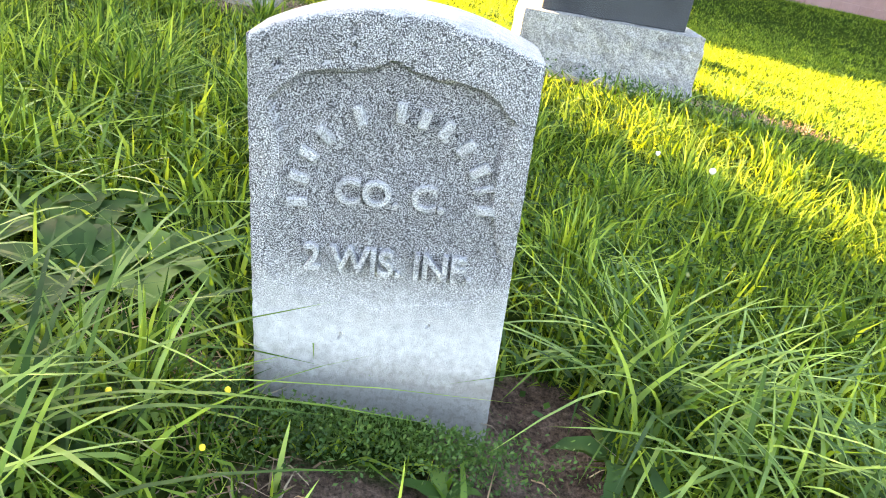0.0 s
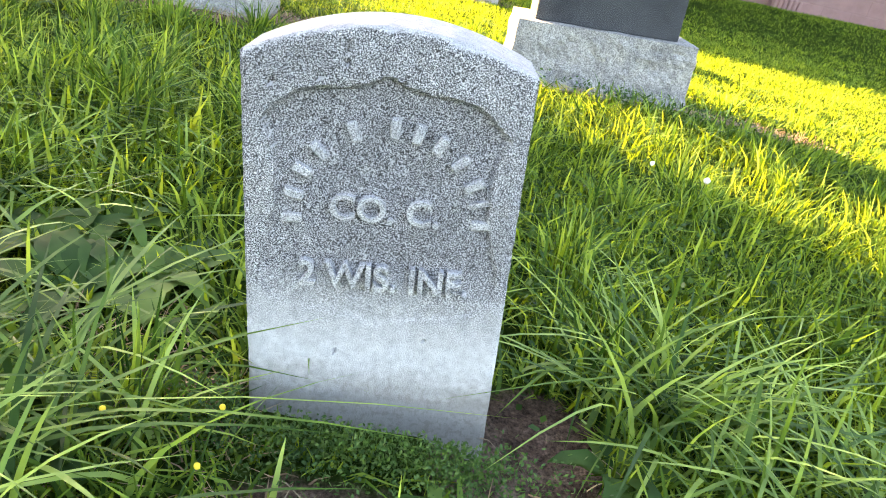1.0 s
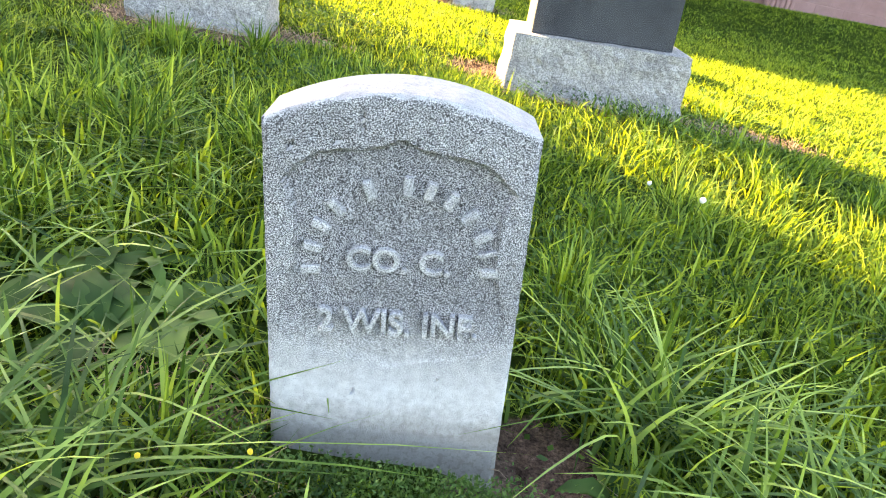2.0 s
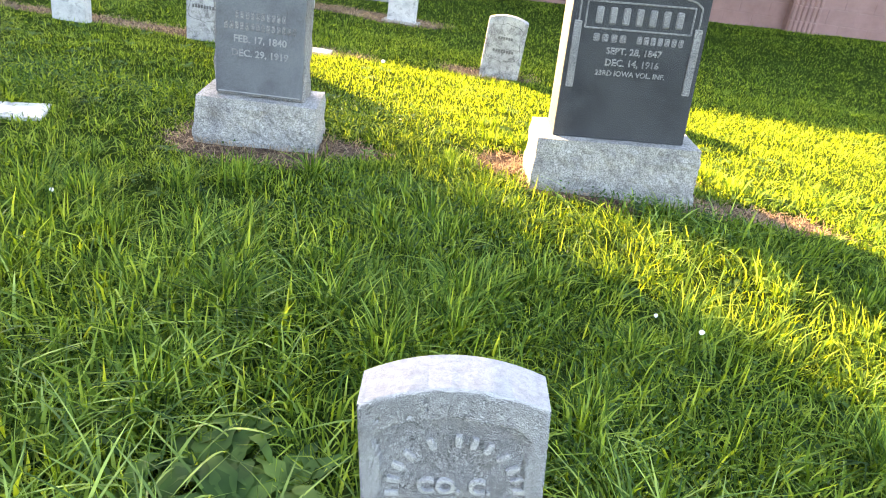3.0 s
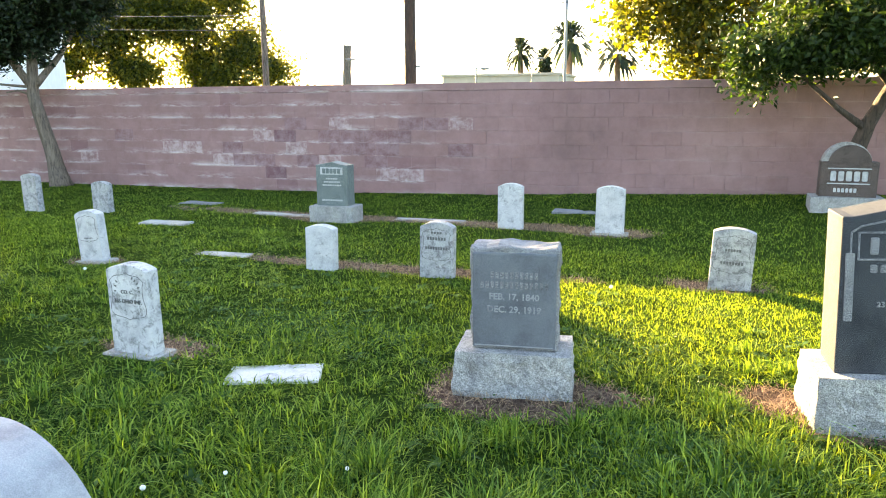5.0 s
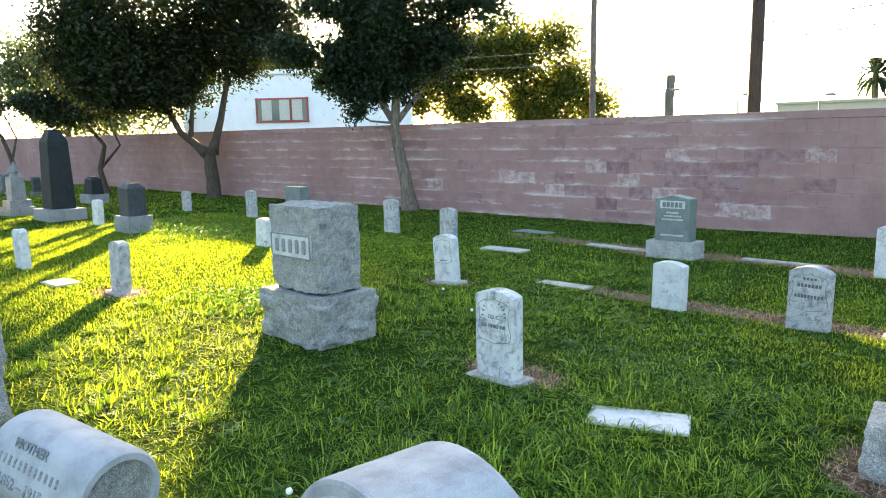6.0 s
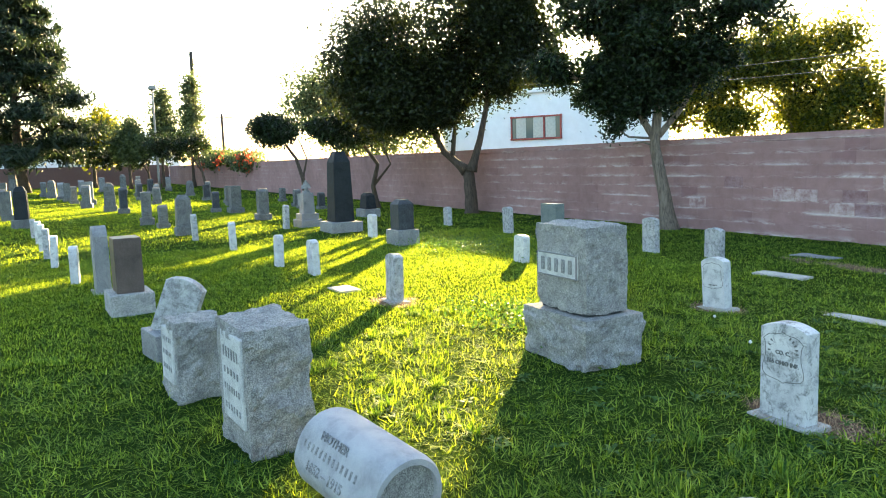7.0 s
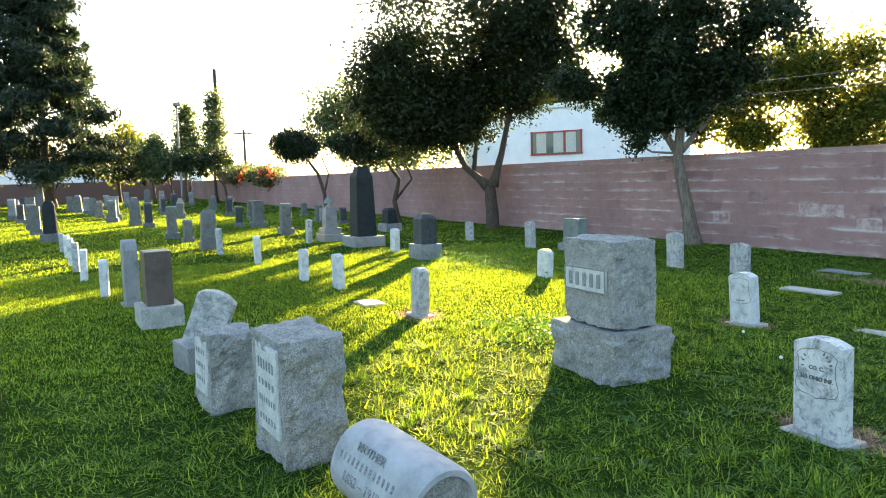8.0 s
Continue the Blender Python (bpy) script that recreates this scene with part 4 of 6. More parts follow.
bars(st, word(-0.03, z0 + 0.08, 0.26, 0.05, 6, -0.101), LETTER_PALE, 0.002)

# ---- farther rows ----
FAR = "upright granite gravestones"
monument(-12.6, 3.75, 4, (0.5, 0.42, 0.26), (0.34, 0.3, 0.53), GRANITE, DARK_GRANITE, "dark granite pillar stone with a sloped cap on a pale base", "pyramid", False, group=FAR)
monument(-15.75, 3.6, 3, (0.8, 0.7, 0.22), (0.5, 0.44, 1.5), GRANITE, BLACK_GRANITE, "tall dark granite shaft on a grey granite base", "pyramid", False, 0, 0.84, name="obelisk")
monument(-19.35, 5.5, 3, (0.66, 0.45, 0.22), (0.5, 0.3, 0.43), GRANITE, BLACK_GRANITE, "dark slant-topped granite stone on a pale base", "pyramid", False, 0, 0.8, group=FAR)
monument(-11.95, 6.5, 3, (0.6, 0.36, 0.14), (0.46, 0.2, 0.46), GRANITE, GREEN_GRANITE, "green-grey granite gravestone on a low base", "flat", False, group=FAR)
monument(-8.84, -0.85, 6, (0.52, 0.42, 0.22), (0.34, 0.26, 0.56), PALE_GRANITE, BROWN_GRANITE, "brown polished granite gravestone with a moulded head on a pale base", "flat", False, group=FAR)
upright(-10.33, -1.1, 0.4, 0.8, 0.16, 0.12, 5, 0, 0, GRANITE, [], True, "tall grey marble headstone with a rounded head", "")
st, z0 = monument(-17.4, 3.3, 5, (0.62, 0.5, 0.18), (0.3, 0.3, 0.62), GRANITE, GRANITE, "grey marble pillar with a small urn on top", "flat", False, 0, 0.85, group=FAR)
part("plinth", box_bm(0.42, 0.42, 0.16, 0.01, z0 - 0.02), GRANITE, st)
urn = bmesh.new()
for r_, z_, h_ in ((0.1, 0.62, 0.05), (0.05, 0.67, 0.05), (0.12, 0.72, 0.09), (0.07, 0.81, 0.05), (0.03, 0.86, 0.05)):
    bmesh.ops.create_cone(urn, cap_ends=True, segments=14, radius1=r_, radius2=r_ * 0.8, depth=h_, matrix=pose(0, 0, z0 + z_ + h_ / 2))
part("urn", urn, GRANITE, st, smooth=False)
far_rows = [(-17.4, 0.55, 0.55, 0.88, "pyramid", 0), (-19.9, 0.3, 0.4, 0.57, "arch", 0), (-21.3, 0.0, 0.5, 0.86, "flat", 0), (-20.56, 2.9, 0.52, 0.85, "arch", 0), (-24.4, 2.8, 0.62, 0.85, "flat", 0),
            (-25.15, 2.3, 0.44, 0.67, "arch", 1), (-27.4, -0.4, 0.5, 0.87, "arch", 1), (-29.0, -0.8, 0.62, 1.02, "pyramid", 0), (-32.5, -1.6, 0.6, 0.9, "arch", 0), (-22.9, -3.0, 0.66, 1.1, "slab", 1),
            (-33.9, -4.6, 0.7, 1.1, "flat", 0), (-30.0, -4.2, 0.5, 0.9, "arch", 0), (-36, -5.2, 0.5, 0.8, "arch", 1), (-26.5, -3.7, 0.5, 0.9, "flat", 0), (-40, -6.0, 0.6, 1.0, "arch", 0),
            (-36, -1.6, 0.9, 1.0, "flat", 0), (-37.5, -2.2, 0.5, 0.8, "arch", 0), (-41, -2.6, 0.6, 0.9, "flat", 0), (-44, -3.0, 0.6, 0.9, "arch", 0), (-47, -3.6, 0.7, 1.0, "pyramid", 0), (-50, -4.2, 0.6, 0.9, "arch", 0),
            (-33, 1.0, 0.5, 0.7, "arch", 0), (-35.5, 1.2, 0.5, 0.8, "pyramid", 0), (-38, 0.6, 0.5, 0.8, "arch", 1), (-29, 3.4, 0.5, 0.7, "flat", 1), (-31, 3.6, 0.45, 0.7, "arch", 0), (-34.5, 3.2, 0.5, 0.7, "flat", 1),
            (-37, 3.6, 0.5, 0.8, "arch", 0), (-41, 3.2, 0.6, 0.8, "pyramid", 0), (-26.0, 5.2, 0.45, 0.6, "arch", 0), (-23.6, 5.4, 0.4, 0.55, "arch", 1), (-24.6, 5.0, 0.4, 0.5, "flat", 0), (-30, 5.6, 0.4, 0.55, "arch", 0),
            (-44, 0.8, 0.6, 0.9, "flat", 0), (-47, 1.6, 0.6, 0.9, "arch", 1), (-50, 0.2, 0.6, 1.2, "pyramid", 0), (-53, 1.2, 0.6, 0.9, "arch", 0), (-56, -1.0, 0.7, 1.0, "flat", 0), (-52, 3.0, 0.6, 0.9, "arch", 0),
            (-58, -6.5, 0.8, 1.6, "pyramid", 0), (-54, -6.2, 0.6, 1.1, "flat", 0), (-48, -6.4, 0.6, 1.0, "arch", 1), (-44, -6.3, 0.5, 0.9, "flat", 0), (-57, 3.4, 0.6, 0.9, "flat", 1), (-60, 1.5, 0.6, 1.0, "arch", 0), (-52, -2.2, 0.6, 0.9, "arch", 0)]
for x, y, w, h, top, dark in far_rows:
    mat = DARK_GRANITE if dark else (WEATHERED if (int(-x * 7) % 4) else GRANITE)
    t_ = "pyramid" if top == "slab" else top
    if top == "slab":
        mat = BLACK_GRANITE
    bh = 0.2 * h
    monument(x, y, float(rng.uniform(-4, 6)), (w, w * 0.72, bh), (w * 0.72, w * (0.5 if top != "pyramid" else 0.62), h - bh), WEATHERED, mat,
             "dark granite gravestone on a grey base" if dark or top == "slab" else "weathered grey gravestone on a grey base", t_, False, float(rng.uniform(-2, 2)), 0.88 if t_ == "pyramid" else 1.0, FAR, "gravestone")


# ---- flat markers and kerb slabs ----
def flat_marker(x, y, w, d, yaw, label="pale flat grave marker set in the grass", mat=None, up=0.02):
    bm = rock(box_bm(w, d, 0.08, 0.01), 0.1, 0.004, x, None, 4)
    st = new("grave_marker", bm_mesh("grave_marker", bm, mat or CONCRETE))
    st.matrix_world = pose(x, y, gz(x, y) - 0.08 + up, float(rng.uniform(-1, 1)), float(rng.uniform(-1, 1)), yaw)
    FEET.append((x, y, w * 0.46, d * 0.42, radians(yaw)))
    tagged(st, label, "grave marker", "flat grave markers")


flat_marker(-2.48, 2.18, 0.5, 0.26, 24, up=0.012, mat=MARBLE)
flat_marker(-6.55, 6.0, 0.62, 0.24, 8)
flat_marker(-8.72, 1.42, 0.4, 0.26, 6)
flat_marker(-4.75, 4.75, 0.55, 0.16, 4, "narrow pale kerb slab half sunk in straw", None, 0.006)
flat_marker(-1.75, 4.72, 0.5, 0.18, 3, "narrow pale kerb slab half sunk in straw", None, 0.006)
flat_marker(-5.6, 7.15, 0.9, 0.16, 3, "narrow pale kerb slab half sunk in straw", None, 0.006)
flat_marker(-3.6, 7.3, 0.9, 0.14, 3, "narrow pale kerb slab half sunk in straw", None, 0.006)
flat_marker(-1.9, 8.3, 0.7, 0.3, 3, "grey flat grave marker in the turf", GRANITE, 0.008)
flat_marker(-7.4, 7.7, 0.6, 0.3, 3, "grey flat grave marker in the turf", GRANITE, 0.008)


# ---- boundary wall ----
WU = Vector((1, 0.06, 0)).normalized()
WYAW = math.degrees(math.atan2(0.06, 1))
COURSE, BLOCK = 0.203, 0.406


def wall_box(name, x0, x1, y_off, d, z0, z1, material, label="", bevel=0.0):
    ln = (x1 - x0) / WU.x
    xc = (x0 + x1) / 2
    ob = new(name, bm_mesh(name, box_bm(ln, d, z1 - z0, bevel, z0), material))
    ob.matrix_world = pose(xc, wall_y(xc) + y_off, 0, 0, 0, WYAW)
    return tagged(ob, label, "wall", kind="structure")


wall = wall_box("wall_north", -78, 14, 0.1, 0.18, -0.2, 1.62, WALL_REST, "long pink painted concrete block wall with chalky bloom and darker blocks")
cap = part("cap_course", box_bm(92 / WU.x, 0.2, 0.11, 0.006, 1.623), WALL_REST, wall, "plain faded top course")

block_me = bm_mesh("block", box_bm(BLOCK - 0.007, 0.03, COURSE - 0.007, 0.004, 0.0035, 1.0, 1), WALL_BLOCK)
dark_me, chalk_me = block_me.copy(), block_me.copy()
dark_me.materials[0], chalk_me.materials[0] = WALL_DARK, WALL_CHALK
# blocks painted over in mauve, and blocks gone chalky: course, from x, to x
MAUVE = ((5, -7.2, -6.5), (5, -4.95, -4.35), (4, -7.3, -6.7), (4, -6.5, -4.9), (3, -8.1, -7.7), (3, -6.1, -5.2), (2, -7.9, -7.4), (2, -7.0, -6.6), (3, -4.2, -3.8), (2, -5.6, -5.2), (1, -7.4, -6.9), (4, -10.3, -9.9))
CHALKY = ((1, -5.4, -4.7), (4, -7.7, -7.3), (3, -7.0, -6.5), (2, -8.5, -8.1), (2, -6.5, -6.0), (3, -9.4, -8.6), (2, -11.2, -10.7), (5, -6.4, -6.0), (5, -4.3, -3.9))
LOW, HIGH = -14.2, 0.6
inv = wall.matrix_world.inverted()
rest_v, rest_t = [], []
unit = np.array([v.co for v in block_me.vertices])
block_me.calc_loop_triangles()
unit_t = np.array([t.vertices for t in block_me.loop_triangles])
for row in range(8):
    s = -30.0 if row % 2 else -30.0 + BLOCK / 2
    while s < 9.5:
        x = s * WU.x
        y = wall_y(x)
        out = float(rng.normal(0, 0.0015))
        if LOW < x < HIGH:
            kinds = [me for spans, me in ((MAUVE, dark_me), (CHALKY, chalk_me)) for r, lo, hi in spans if r == row and lo < x < hi]
            ob = new("block", kinds[0] if kinds else block_me)
            ob.parent = wall
            ob.matrix_basis = inv @ pose(x, y + 0.021 + out, row * COURSE, 0, 0, WYAW)
        else:
            m3 = np.array(pose(x, y + 0.021 + out, row * COURSE, 0, 0, WYAW))
            rest_t.append(unit_t + len(rest_v) * len(unit))
            rest_v.append(unit @ m3[:3, :3].T + m3[:3, 3])
        s += BLOCK
rest = new("wall_blocks", tri_mesh("wall_blocks", np.concatenate(rest_v), np.concatenate(rest_t), WALL_REST))
rest.data.shade_flat()
rest.parent = wall
rest.matrix_parent_inverse = inv
tagged(rest, kind="stuff")
# fluted pier
px = 3.75
pier = new("wall_pier", bm_mesh("wall_pier", box_bm(0.42, 0.14, 1.72, 0.006), WALL_REST))
pier.matrix_world = pose(px, wall_y(px) - 0.06, 0, 0, 0, WYAW)
tagged(pier, "pink fluted block pier standing proud of the wall", "wall pier", kind="structure")
for row in range(8):
    for k in range(6):
        part("flute", box_bm(0.045, 0.03, 0.19, 0.008, row * 0.205 + 0.01, 1, 1), WALL_BLOCK, pier, at=pose(-0.17 + k * 0.068, -0.075, 0))
back = new("wall_west", bm_mesh("wall_west", box_bm(0.2, 90, 1.9, 0.01), plain_material("brown_red_wall", (0.16, 0.09, 0.08), 0.9)))
back.matrix_world = pose(-78, -39.8, 0)
tagged(back, "long dark red-brown wall at the far end of the cemetery", "wall", kind="structure")


# ---- trees ----
def limb_bm(bm, path, r0, r1, sides=8, seed=0.0, knobby=0.12):
    """A tapered, slightly knotted limb along a path of points."""
    pts = [Vector(p) for p in path]
    fine = []
    for a, b in zip(pts, pts[1:]):
        for k in range(4):
            fine.append(a.lerp(b, k / 4))
    fine.append(pts[-1])
    rings = []
    for n, p in enumerate(fine):
        k = n / (len(fine) - 1)
        ahead = (fine[min(n + 1, len(fine) - 1)] - fine[max(n - 1, 0)]).normalized()
        side = ahead.cross(Vector((0.3, 1, 0.2))).normalized()
        up = side.cross(ahead)
        r = r0 + (r1 - r0) * k ** 0.8
        if r0 > 0.08:
            r *= 1 + 0.5 * max(0, 1 - k * 9)
        ring = []
        for i in range(sides):
            a = 2 * math.pi * i / sides
            q = p + (side * math.cos(a) + up * math.sin(a)) * r * (1 + knobby * noise.noise(Vector((i * 1.3, k * 7, seed))))
            ring.append(bm.verts.new(q))
        rings.append(ring)
    for a, b in zip(rings, rings[1:]):
        for i in range(sides):
            j = (i + 1) % sides
            bm.faces.new((a[i], a[j], b[j], b[i]))
    bm.faces.new(rings[-1])
    bm.faces.new(rings[0][::-1])


def leaves(name, blobs, count, size, material, spray=0.25, long=2.0, droop=0.0, shell=0.55, per=45):
    """Many small leaves in clumps: blobs are (centre, radii, share). Uneven outline with gaps between the clumps."""
    share = np.array([b[2] for b in blobs], float)
    share /= share.sum()
    out_p = []
    for (c, r, _), s in zip(blobs, share):
        n_leaf = int(count * s)
        n_clump = max(3, n_leaf // per)
        d = rng.normal(size=(n_clump, 3))
        d /= np.linalg.norm(d, axis=1)[:, None]
        rad = shell + (1 - shell) * rng.random(n_clump) ** 0.6
        rad *= 0.8 + 0.45 * rng.random(n_clump)
        centres = np.array(c) + d * rad[:, None] * np.array(r)
        which = rng.integers(0, n_clump, n_leaf)
        spread = spray * (0.6 + 0.8 * rng.random(n_clump))
        p = centres[which] + rng.normal(size=(n_leaf, 3)) * spread[which][:, None]
        out_p.append(p)
    p = np.concatenate(out_p)
    n = len(p)
    a = rng.normal(size=(n, 3))
    a[:, 2] -= droop
    a /= np.linalg.norm(a, axis=1)[:, None]
    b = np.cross(a, rng.normal(size=(n, 3)))
    b /= np.linalg.norm(b, axis=1)[:, None]
    s = size * (0.6 + 0.8 * rng.random(n))[:, None]
    verts = np.stack([p - a * s * long * 0.5, p + b * s * 0.5, p + a * s * long * 0.5, p - b * s * 0.5], 1).reshape(-1, 3)
    base = np.arange(n)[:, None] * 4
    tris = np.concatenate([base + [0, 1, 2], base + [0, 2, 3]], 1).reshape(-1, 3)
    return tri_mesh(name, verts, tris, material)


def tree(name, label, trunk, limbs, crown_args, bark, crown_label="", group=""):
    """trunk: path and radii; limbs: the same, several; crowns: arguments for leaves()."""
    root = Vector(trunk[0][0])
    t = thing(name, pose(*root), label, "tree", group)
    back_to = pose(*(-root))
    bm = bmesh.new()
    limb_bm(bm, trunk[0], trunk[1], trunk[2], 12, root.x)
    bmesh.ops.transform(bm, matrix=back_to, verts=bm.verts)
    part("trunk", bm, bark, t, smooth=True)
    for path, r0, r1 in limbs:
        bm = bmesh.new()
        limb_bm(bm, path, r0, r1, 7, root.y)
        bmesh.ops.transform(bm, matrix=back_to, verts=bm.verts)
        part("limb", bm, bark, t, smooth=True)
    for args in crown_args:
        me = leaves("crown", **args)
        me.transform(back_to)
        part("crown", me, None, t, crown_label)
    return t


# dark juniper before the wall
tree("juniper_tree", "tall dark green juniper with a twisted grey trunk by the wall",
     ([(-11.42, 8.85, -0.1), (-11.5, 8.8, 0.6), (-11.58, 8.74, 1.1), (-11.66, 8.68, 1.6), (-11.62, 8.72, 2.3), (-11.5, 8.8, 3.4), (-11.5, 8.8, 5.4)], 0.145, 0.06),
     [([(-11.66, 8.68, 1.75), (-11.95, 8.5, 2.3), (-12.5, 7.8, 2.9), (-12.9, 7.3, 3.1)], 0.08, 0.03), ([(-11.6, 8.72, 1.8), (-11.35, 9.05, 2.3), (-11.1, 9.3, 2.9)], 0.07, 0.03),
      ([(-11.55, 8.78, 2.6), (-11.0, 9.3, 3.2), (-10.5, 9.8, 3.8)], 0.07, 0.02), ([(-11.62, 8.7, 1.75), (-11.95, 8.3, 1.8), (-12.2, 8.05, 2.05)], 0.03, 0.012), ([(-11.65, 8.7, 1.6), (-11.8, 8.5, 1.7), (-11.95, 8.4, 1.66)], 0.025, 0.012)],
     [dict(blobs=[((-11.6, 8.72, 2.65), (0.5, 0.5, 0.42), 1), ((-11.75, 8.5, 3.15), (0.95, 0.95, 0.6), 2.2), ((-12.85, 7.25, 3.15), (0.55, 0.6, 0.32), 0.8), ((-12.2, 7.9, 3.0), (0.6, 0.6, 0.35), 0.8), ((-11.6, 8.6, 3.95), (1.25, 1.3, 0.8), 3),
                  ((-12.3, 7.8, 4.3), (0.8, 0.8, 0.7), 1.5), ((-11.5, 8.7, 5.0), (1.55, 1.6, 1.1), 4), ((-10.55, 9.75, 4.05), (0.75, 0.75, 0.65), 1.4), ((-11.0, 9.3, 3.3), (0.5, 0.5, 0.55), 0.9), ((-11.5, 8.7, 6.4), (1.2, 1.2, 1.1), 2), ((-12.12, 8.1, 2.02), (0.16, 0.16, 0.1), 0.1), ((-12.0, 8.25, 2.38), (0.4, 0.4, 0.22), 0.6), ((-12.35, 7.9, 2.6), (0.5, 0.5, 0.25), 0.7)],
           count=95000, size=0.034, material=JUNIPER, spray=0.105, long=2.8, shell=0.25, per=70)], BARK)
# forked broadleaf tree
tree("broadleaf_tree", "dark broadleaf tree with a forked trunk by the wall",
     ([(-18.3, 8.15, -0.1), (-18.3, 8.12, 0.6), (-18.35, 8.1, 1.2)], 0.2, 0.15),
     [([(-18.4, 8.05, 1.15), (-18.75, 7.55, 1.7), (-19.0, 7.2, 2.6), (-19.2, 7.0, 3.8)], 0.12, 0.05), ([(-18.3, 8.15, 1.15), (-18.2, 8.4, 2.0), (-18.1, 8.6, 3.0), (-18.2, 8.5, 4.6)], 0.12, 0.05), ([(-18.6, 7.75, 1.6), (-18.7, 7.9, 2.4), (-18.6, 8.0, 3.4)], 0.07, 0.04),
      ([(-18.2, 8.5, 3.6), (-18.0, 8.8, 4.8), (-17.9, 9.0, 5.8)], 0.06, 0.03), ([(-18.9, 7.35, 2.2), (-19.3, 6.5, 3.0), (-19.6, 5.9, 3.6)], 0.08, 0.03)],
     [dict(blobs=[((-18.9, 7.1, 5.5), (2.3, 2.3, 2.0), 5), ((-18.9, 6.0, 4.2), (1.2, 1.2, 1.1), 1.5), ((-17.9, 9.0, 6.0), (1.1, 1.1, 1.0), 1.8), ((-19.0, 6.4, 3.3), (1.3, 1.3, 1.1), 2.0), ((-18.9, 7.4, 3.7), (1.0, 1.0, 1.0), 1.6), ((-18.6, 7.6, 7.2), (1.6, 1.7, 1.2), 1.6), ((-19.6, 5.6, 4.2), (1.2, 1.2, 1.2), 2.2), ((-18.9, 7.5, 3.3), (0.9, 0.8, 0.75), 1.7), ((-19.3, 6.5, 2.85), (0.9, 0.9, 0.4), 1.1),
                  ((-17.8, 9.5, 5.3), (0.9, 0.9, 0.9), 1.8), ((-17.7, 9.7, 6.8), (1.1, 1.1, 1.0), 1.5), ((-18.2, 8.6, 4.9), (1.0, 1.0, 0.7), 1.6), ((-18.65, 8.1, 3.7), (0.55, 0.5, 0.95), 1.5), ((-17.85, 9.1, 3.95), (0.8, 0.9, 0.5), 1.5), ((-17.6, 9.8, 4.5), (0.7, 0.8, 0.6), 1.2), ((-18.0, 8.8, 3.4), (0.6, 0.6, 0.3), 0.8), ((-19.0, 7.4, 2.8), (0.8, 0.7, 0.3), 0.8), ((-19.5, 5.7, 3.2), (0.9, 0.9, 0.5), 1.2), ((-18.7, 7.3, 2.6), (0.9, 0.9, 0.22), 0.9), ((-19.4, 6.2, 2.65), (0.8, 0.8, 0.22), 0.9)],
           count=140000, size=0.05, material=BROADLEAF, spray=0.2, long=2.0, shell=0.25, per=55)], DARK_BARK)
# clipped bushes on crooked stems
for bx, by, path, c, r in ((-22.6, 7.0, [(-22.6, 7.0, -0.1), (-22.6, 6.85, 0.7), (-22.5, 7.0, 1.4), (-22.6, 6.6, 2.0)], (-22.6, 6.2, 2.5), (1.2, 1.35, 0.5)),
                           (-28.9, 6.3, [(-28.9, 6.3, -0.1), (-28.9, 6.2, 0.9), (-29.0, 6.0, 1.7), (-29.1, 5.6, 2.3)], (-29.15, 5.2, 2.8), (0.85, 0.85, 0.6)),
                           (-50.0, 5.2, [(-50, 5.2, -0.1), (-50, 5.0, 1.2), (-50.1, 4.4, 2.2)], (-50.1, 3.6, 2.9), (1.6, 1.7, 0.9)),
                           (-62.0, 2.5, [(-62, 2.5, -0.1), (-62, 2.4, 1.2), (-62, 2.0, 2.0)], (-62, 0.8, 2.4), (1.8, 3.0, 0.8))):
    tree("topiary_tree", "clipped flat-topped dark juniper on a crooked stem by the wall", (path, 0.1, 0.05), [([path[1], tuple(np.add(path[2], (0.1, 0.4, 0.0))), tuple(np.add(path[-1], (0.2, 0.5, 0.2)))], 0.05, 0.02)],
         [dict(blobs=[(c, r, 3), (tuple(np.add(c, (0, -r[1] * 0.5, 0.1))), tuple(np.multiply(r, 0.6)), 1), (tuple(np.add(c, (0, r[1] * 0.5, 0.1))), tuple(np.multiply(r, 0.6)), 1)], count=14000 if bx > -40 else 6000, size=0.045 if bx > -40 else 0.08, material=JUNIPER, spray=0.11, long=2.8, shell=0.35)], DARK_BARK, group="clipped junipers")
